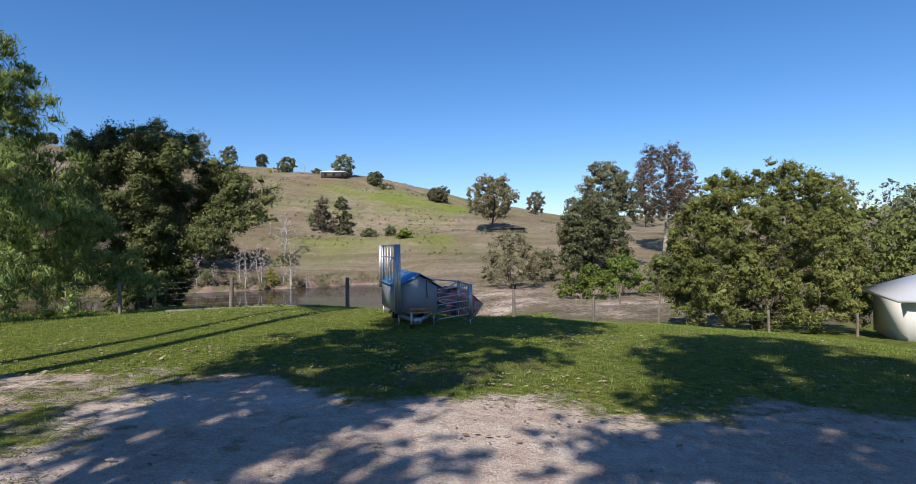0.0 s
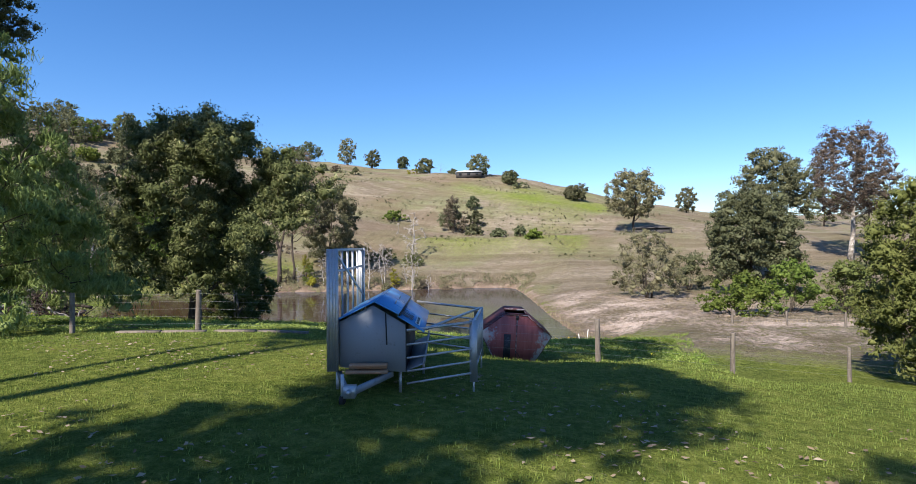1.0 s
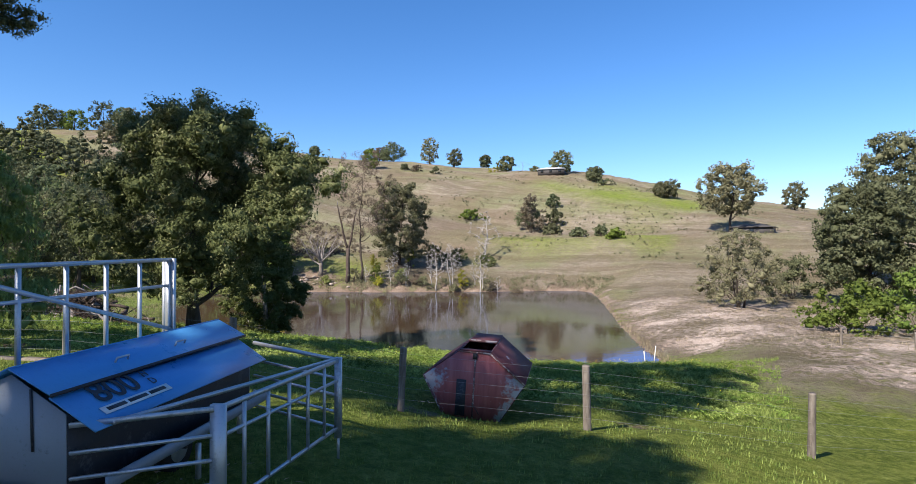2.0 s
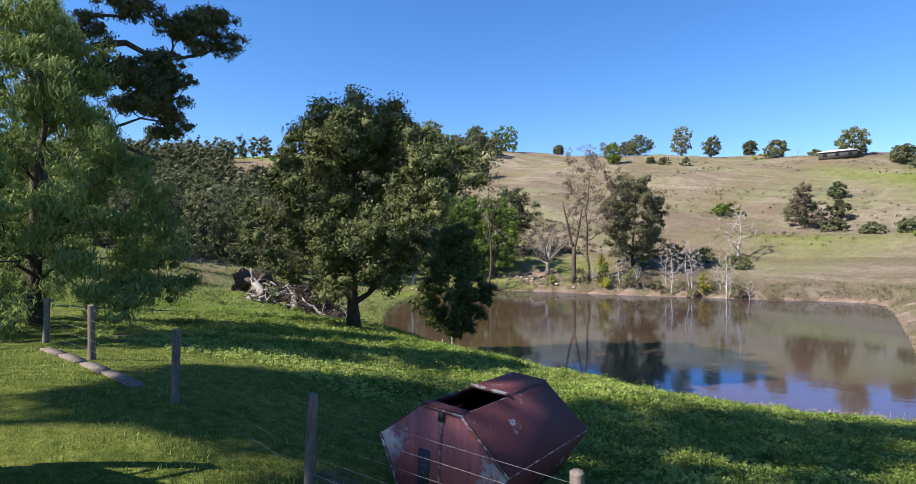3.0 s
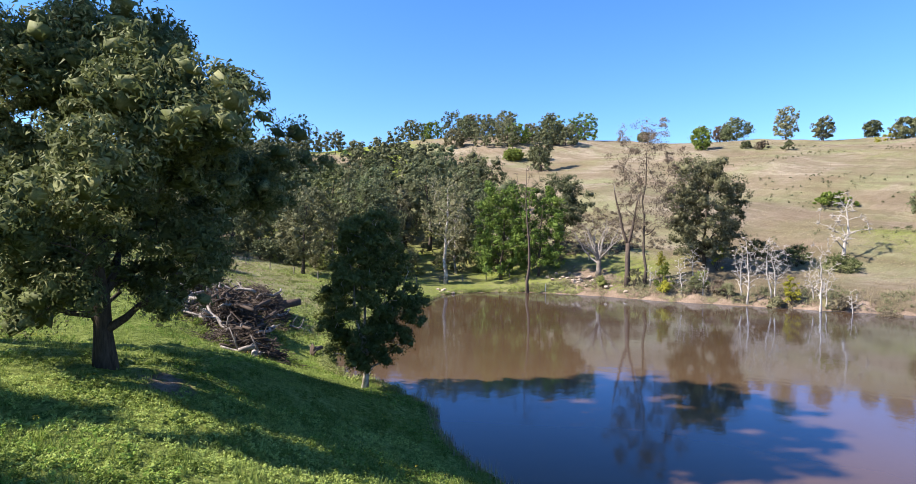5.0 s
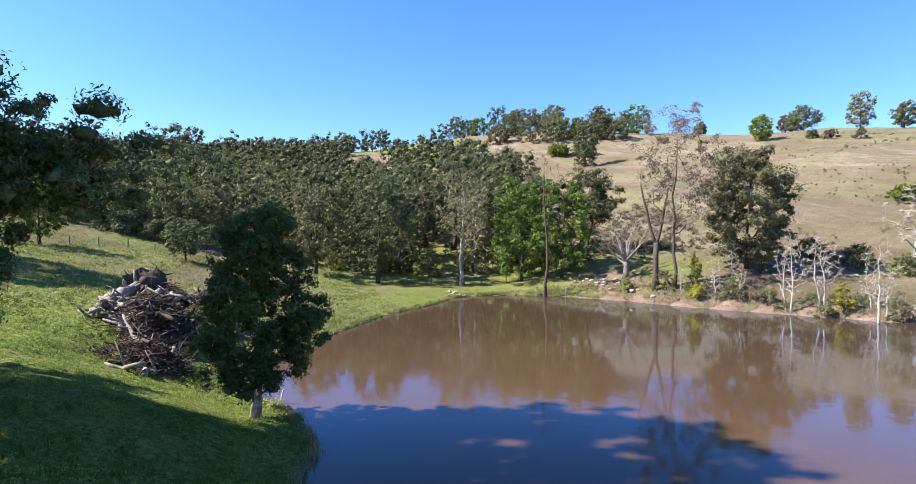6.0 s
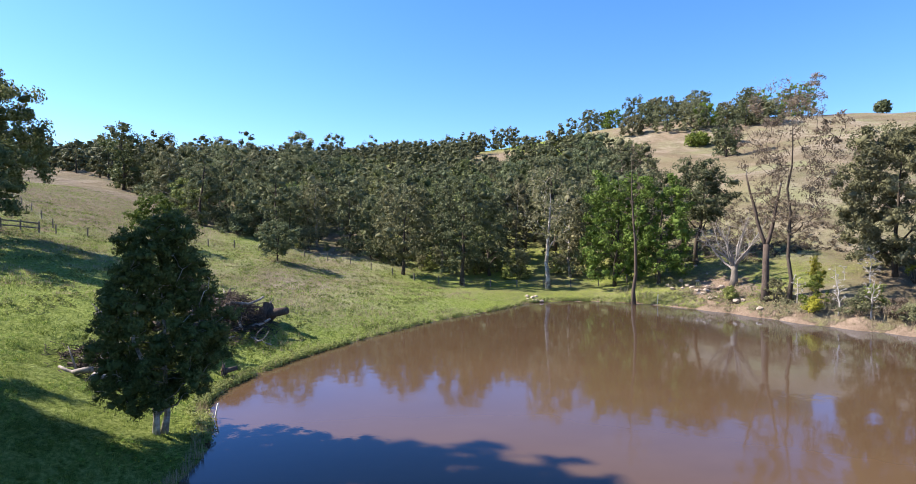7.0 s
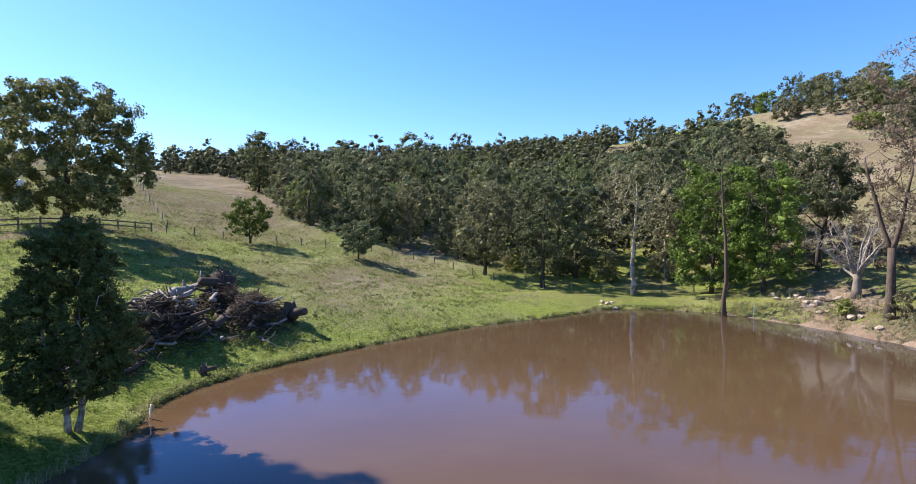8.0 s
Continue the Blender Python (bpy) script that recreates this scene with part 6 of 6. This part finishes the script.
# ---- buildings ----
def house(name, label, x, y, turn, long, deep, eave, rise, wall_mat, roof_mat, windows, sink=0.3):
    ob = thing(name, label, "house", pose(x, y, float(ground_height(x, y)) - sink, 0, 0, turn))
    part("wall", Geo().box((-long / 2, -deep / 2, 0), (long / 2, deep / 2, eave)), wall_mat, ob)
    o = 0.45
    a, c = long / 2 + o, deep / 2 + o
    ridge = max(0.5, long / 2 - deep / 2)
    roof = Geo()
    corners = [(-a, -c), (a, -c), (a, c), (-a, c)]
    v = [(px, py, eave + 0.02) for px, py in corners] + [(-ridge, 0, eave + rise), (ridge, 0, eave + rise)] + [(px, py, eave - 0.12) for px, py in corners]
    roof.put(v, [(0, 1, 5, 4), (2, 3, 4, 5), (6, 7, 1, 0), (7, 8, 2, 1), (8, 9, 3, 2), (9, 6, 0, 3), (9, 8, 7, 6)], [(1, 2, 5), (3, 0, 4)])
    part("roof", roof, roof_mat, ob)
    for k in range(windows):
        wx = -long / 2 + long * (k + 0.5) / windows
        win = part("window", Geo().box((wx - 0.6, -deep / 2 - 0.05, 0.9), (wx + 0.6, -deep / 2 - 0.004, 2.1)), wall_mat, ob)
        part("pane", Geo().box((wx - 0.5, -deep / 2 - 0.06, 1.0), (wx + 0.5, -deep / 2 - 0.052, 2.0)), DARK_GLASS, win)
    return ob


house("hill_house", "low house with a pale roof on the ridge", -69, 234, 10, 10.5, 7, 2.4, 1.2, DARK_WALL, ROOF_SHEET, 3, 1.0)
house("hill_shed", "dark open shed under the gum on the slope", 4, 168.5, -8, 9, 5, 2.4, 0.7, DARK_WALL, DARK_WALL, 1)
house("cottage", "white weatherboard cottage with a light roof behind the garden", 24, 28.5, -20, 7, 6, 2.2, 1.6, WHITE_WALL, ROOF_SHEET, 2, 0.2)


def water_tank():
    x, y = -85.7, -19.3
    ob = thing("water_tank", "small white water tank on a timber stand in the paddock", "tank", pose(x, y, float(ground_height(x, y)), 0, 0, 20))
    part("tank", Geo().tube([(0, 0, 0.45), (0, 0, 0.5), (0, 0, 1.25), (0, 0, 1.42), (0, 0, 1.5)], [0.62, 0.66, 0.66, 0.5, 0.12], 18), WHITE_WALL, ob, soft=True)
    part("stand", Geo().box((-0.75, -0.75, 0.36), (0.75, 0.75, 0.449)), OLDWOOD, ob)
    for a in (-0.6, 0.6):
        for c in (-0.6, 0.6):
            part("leg", Geo().beam((a, c, -0.3), (a, c, 0.36), 0.12, 0.12), OLDWOOD, ob)


water_tank()

# ---- grass, weeds and litter ----
def blades(rng, x, y, tall, wide, per, splay, lean=0.35):
    """Tufts of pointed blades rooted on the ground. Returns corners and three-cornered faces."""
    n = len(x)
    z = ground_height(x, y)
    root = np.repeat(np.column_stack([x, y, z]), per, 0)
    m = n * per
    a = rng.uniform(0, 2 * np.pi, m)
    out = np.column_stack([np.cos(a), np.sin(a), np.zeros(m)])
    h = np.repeat(np.broadcast_to(tall, n), per) * rng.uniform(0.5, 1.25, m)
    root[:, :2] += rng.normal(size=(m, 2)) * np.repeat(np.broadcast_to(splay, n), per)[:, None]
    side = np.column_stack([-out[:, 1], out[:, 0], np.zeros(m)]) * np.repeat(np.broadcast_to(wide, n), per)[:, None]
    tip = root + out * (h * lean * rng.uniform(0.2, 1.6, m))[:, None] + np.column_stack([np.zeros((m, 2)), h])
    root[:, 2] -= 0.02
    v = np.stack([root - side, root + side, tip], 1).reshape(-1, 3)
    return v, np.arange(3 * m).reshape(-1, 3)


def blade_material(name, dark, light):
    m = Nodes(name, 0.7, spec=0.2)
    island = m.tree.nodes.new("ShaderNodeNewGeometry").outputs["Random Per Island"]
    patch = m.noise(0.5, 3)
    col = m.ramp(m.math("ADD", m.math("MULTIPLY", island, 0.5), m.math("MULTIPLY", patch, 0.5)), [(0.25, dark), (0.7, light)])
    m.colour(col)
    trans = m.tree.nodes.new("ShaderNodeBsdfTranslucent")
    m.link(col, trans.inputs["Color"])
    both = m.tree.nodes.new("ShaderNodeMixShader")
    both.inputs[0].default_value = 0.3
    m.link(m.bsdf.outputs[0], both.inputs[1]).link(trans.outputs[0], both.inputs[2])
    m.link(both.outputs[0], m.tree.nodes["Material Output"].inputs["Surface"])
    return m.mat


GREEN_BLADE = blade_material("green_grass", (0.095, 0.155, 0.026), (0.280, 0.345, 0.080))
BANK_BLADE = blade_material("rank_bank_grass", (0.085, 0.140, 0.026), (0.310, 0.375, 0.095))
STRAW_BLADE = blade_material("straw_grass", (0.200, 0.165, 0.090), (0.430, 0.355, 0.225))
FLOWER = Nodes("yellow_petals", 0.6).colour((0.70, 0.55, 0.03)).mat
LITTER = blade_material("fallen_leaves", (0.220, 0.150, 0.090), (0.520, 0.420, 0.300))


def scatter(rng, n, x0, x1, y0, y1, keep):
    x, y = rng.uniform(x0, x1, n), rng.uniform(y0, y1, n)
    k = keep(x, y)
    return x[k], y[k]


def stuff(name, label, category, v, t, material):
    quads = len(t[0]) == 4
    ob = part(name, mesh_of(name, v, t if quads else (), () if quads else t), material)
    return tagged(ob, label, category, kind="stuff")


def plant_grass():
    rng = np.random.RandomState(4)
    x, y = scatter(rng, 26000, -16, 14, 6, 27, lambda x, y: (bareness(x, y) < 0.45) & (y < 24 + 0.3 * x))
    v, t = blades(rng, x, y, 0.055, 0.008, 4, 0.05)
    stuff("lawn_grass", "short mown green lawn grass", "grass", v, t, GREEN_BLADE)
    on_bank = lambda x, y: (y > 21.5 + 0.32 * (x + 4)) & (from_shore(x, y) > 0.15) & (bareness(x, y) < 0.6)
    x, y = scatter(rng, 34000, -40, 6, 18, 52, lambda x, y: on_bank(x, y) & (wave(x, y, 0.9, 51) + 0.7 * wave(x, y, 2.6, 52) > -0.15))
    lush = np.clip(0.5 + 0.6 * wave(x, y, 5, 21), 0, 1) * smooth(25.5, 33, y - 0.25 * (x + 4))
    v, t = blades(rng, x, y, 0.06 + 0.16 * lush * rng.uniform(0.4, 1.4, len(x)), 0.011, 9, 0.09, 0.6)
    stuff("bank_grass", "lush uneven green grass and weeds on the bank", "grass", v, t, BANK_BLADE)
    x, y = scatter(rng, 9000, -36, 6, 24, 50, lambda x, y: on_bank(x, y) & (wave(x, y, 6, 31) > 0.2) & (y > 29 + 0.25 * (x + 4)))
    v, q = leaves_at(rng, np.column_stack([x, y, ground_height(x, y) + 0.11]), 0.16, 12, 0.075, 0.02, -0.2)
    stuff("broad_weeds", "leafy green weeds among the bank grass", "weeds", v, q, LEAF["weed"])
    x, y = scatter(rng, 2600, -34, 4, 30, 50, lambda x, y: on_bank(x, y) & (wave(x, y, 6, 31) > 0.3) & (wave(x, y, 9, 33) > 0.0))
    v, q = leaves_at(rng, np.column_stack([x, y, ground_height(x, y) + 0.26]), 0.14, 3, 0.03, 0.014, 0)
    stuff("yellow_flowers", "small yellow weed flowers on the bank", "flowers", v, q, FLOWER)
    x, y = scatter(rng, 11000, -26, 5, 25, 50, lambda x, y: on_bank(x, y) & (wave(x, y, 4, 35) + 0.5 * wave(x, y, 1.7, 39) > 0.1) & (y > 28 + 0.28 * (x + 4)))
    v, q = leaves_at(rng, np.column_stack([x, y, ground_height(x, y) + 0.05]), 0.20 * rng.uniform(0.4, 1.6, len(x)), 26, 0.07, 0.018, -0.4)
    stuff("weed_clumps", "rounded clumps of leafy weeds on the bank", "weeds", v, q, LEAF["weed"])
    near_bank = lambda x, y: on_bank(x, y) & (y > 27.0 + 0.45 * (x + 4)) & (wave(x, y, 0.7, 61) + 0.6 * wave(x, y, 2.1, 62) > -0.35)
    x, y = scatter(rng, 30000, -20, 5, 22, 45, near_bank)
    size = rng.uniform(0.5, 1.5, len(x))
    v, q = leaves_at(rng, np.column_stack([x, y, ground_height(x, y) + 0.05 * size]), 0.09 * size, 13, 0.050, 0.018, -0.5)
    stuff("clover_mat", "matted clover and low weeds over the bank", "weeds", v, q, LEAF["clover"])
    x, y = scatter(rng, 13000, -104, -36, -10, 62, lambda x, y: (from_shore(x, y) > 0.1) & (wave(x, y, 5, 36) > 0.15) & ~wooded(x, y))
    v, q = leaves_at(rng, np.column_stack([x, y, ground_height(x, y) + 0.1]), 0.3, 20, 0.12, 0.03, -0.2)
    stuff("shore_weeds", "clumped green weeds between pasture and pond", "weeds", v, q, LEAF["wattle"])
    x, y = scatter(rng, 7000, -80, -18, 86, 122, lambda x, y: (from_shore(x, y) > 0.05) & (from_shore(x, y) < 6) & (wave(x, y, 6, 37) > -0.2))
    v, q = leaves_at(rng, np.column_stack([x, y, ground_height(x, y) + 0.25]), 0.6 * rng.uniform(0.3, 1.5, len(x)), 24, 0.2, 0.035, -0.7)
    stuff("bank_scrub", "dry scrub and low bushes on the far bank", "scrub", v, q, LEAF["grey"])
    x, y = scatter(rng, 2000, -80, -18, 86, 122, lambda x, y: (from_shore(x, y) > 0.05) & (from_shore(x, y) < 7))
    v, t = blades(rng, x, y, 1.1, 0.016, 4, 0.15, 0.4)
    stuff("dead_stalks", "pale dead stalks and saplings on the far bank", "stalks", v, t, STRAW_BLADE)
    x, y = scatter(rng, 34000, -128, -36, -34, 62, lambda x, y: (from_shore(x, y) > 0.2) & ~wooded(x, y))
    v, t = blades(rng, x, y, 0.16 + 0.12 * np.clip(wave(x, y, 8, 22), 0, 1), 0.03, 5, 0.18, 0.7)
    stuff("paddock_grass", "rough green pasture grass", "grass", v, t, BANK_BLADE)
    x, y = scatter(rng, 18000, -112, -44, -20, 66, lambda x, y: (from_shore(x, y) > 0.6) & ~wooded(x, y) & (wave(x, y, 10, 24) > 0.0))
    v, t = blades(rng, x, y, 0.28, 0.02, 6, 0.2, 0.5)
    stuff("rough_straw", "straw-coloured tussocks in the pasture", "grass", v, t, STRAW_BLADE)
    x, y = scatter(rng, 26000, -120, 40, 60, 150, lambda x, y: (from_shore(x, y) > 0.3) & (dryness(x, y) > 0.4) & ((x > -12) | (y > 92)))
    v, t = blades(rng, x, y, 0.16 + 0.10 * np.clip(wave(x, y, 11, 25), 0, 1), 0.02, 5, 0.25, 1.0)
    stuff("dry_grass", "dry straw-coloured grass of the far paddock", "grass", v, t, STRAW_BLADE)
    x, y = scatter(rng, 22000, -200, 40, 130, 275, lambda x, y: dryness(x, y) > 0.3)
    v, t = blades(rng, x, y, 0.20, 0.035, 5, 0.5, 1.2)
    stuff("hill_grass", "dry tussock grass on the hillside", "grass", v, t, STRAW_BLADE)
    x, y = scatter(rng, 2600, -130, 30, 100, 240, lambda x, y: (from_shore(x, y) > 3) & (wave(x, y, 30, 26) + 0.9 * np.exp(-((y - 174) / 12) ** 2) > 0.45))
    v, q = leaves_at(rng, np.column_stack([x, y, ground_height(x, y) + 0.25]), 0.6 * rng.uniform(0.4, 1.4, len(x)), 20, 0.26, 0.09, 0.0)
    stuff("low_scrub", "low dark scrub dotted over the hillside", "scrub", v, q, LEAF["grey"])
    x, y = scatter(rng, 5200, -118, -74, 93, 134, lambda x, y: (from_shore(x, y) > 2) & (((x + 95) / 20) ** 2 + ((y - 113) / 17) ** 2 + 0.5 * wave(x, y, 7, 71) < 0.9) & (wave(x, y, 3, 72) > -0.3))
    v, q = leaves_at(rng, np.column_stack([x, y, ground_height(x, y) + 0.3]), 0.55 * rng.uniform(0.4, 1.5, len(x)), 24, 0.26, 0.06, -0.4)
    stuff("dry_bracken", "rusty dry bracken on the slope behind the dead trees", "bracken", v, q, LEAF["rust"])
    # ragged weeds over the waterline, thickest on the paddock side
    c = closed_curve(SHORE, 60)
    mid = c.mean(0)
    pick = rng.randint(0, len(c), 5200)
    p = mid + (c[pick] - mid) * (1.003 + 0.035 * rng.uniform(0, 1, len(pick)) ** 1.5)[:, None]
    keep = (p[:, 0] < -28) & (p[:, 1] < 92) & (wave(p[:, 0], p[:, 1], 3, 47) > -0.35)
    p = p[keep]
    v, q = leaves_at(rng, np.column_stack([p, ground_height(p[:, 0], p[:, 1]) + 0.12]), 0.38 * rng.uniform(0.4, 1.5, len(p)), 26, 0.12, 0.03, -0.4)
    stuff("waterline_weeds", "ragged weeds and tussocks overhanging the waterline", "weeds", v, q, LEAF["wattle"])
    x, y = np.concatenate([-41.5 + rng.normal(size=60) * 3.4, -48 + rng.normal(size=40) * 2.6]), np.concatenate([40 + rng.normal(size=60) * 2, 43 + rng.normal(size=40) * 1.8])
    v, q = leaves_at(rng, np.column_stack([x, y, ground_height(x, y) + 0.35]), 0.5 * rng.uniform(0.5, 1.3, len(x)), 60, 0.14, 0.035, -0.5)
    stuff("heap_weeds", "green weeds growing up through the timber heap", "weeds", v, q, LEAF["weed"])
    # reeds and dead stalks round the shore
    c = closed_curve(SHORE, 60)
    pick = rng.randint(0, len(c), 1500)
    mid = c.mean(0)
    p = mid + (c[pick] - mid) * (1.004 + 0.02 * rng.uniform(0, 1, len(pick)))[:, None]
    v, t = blades(rng, p[:, 0], p[:, 1], 0.3 + 0.3 * rng.uniform(0, 1, len(p)) ** 2, 0.012, 5, 0.10, 0.4)
    stuff("shore_reeds", "dry reeds and stalks along the waterline", "reeds", v, t, STRAW_BLADE)
    x, y = scatter(rng, 5200, -14, 12, 4, 20, lambda x, y: wave(x, y, 5, 28) > -0.1)
    v, q = leaves_at(rng, np.column_stack([x, y, ground_height(x, y) + 0.03]), 0.02, 1, 0.11, 0.028, 0, corners=4)
    v = v.reshape(-1, 4, 3)
    v[:, :, 2] = v[:, :1, 2] * 0 + (ground_height(v[:, 0, 0], v[:, 0, 1]) + 0.025)[:, None] + rng.uniform(0, 0.03, (len(v), 4))
    stuff("leaf_litter", "fallen brown gum leaves on the lawn", "leaves", v.reshape(-1, 3), q, LITTER)


plant_grass()
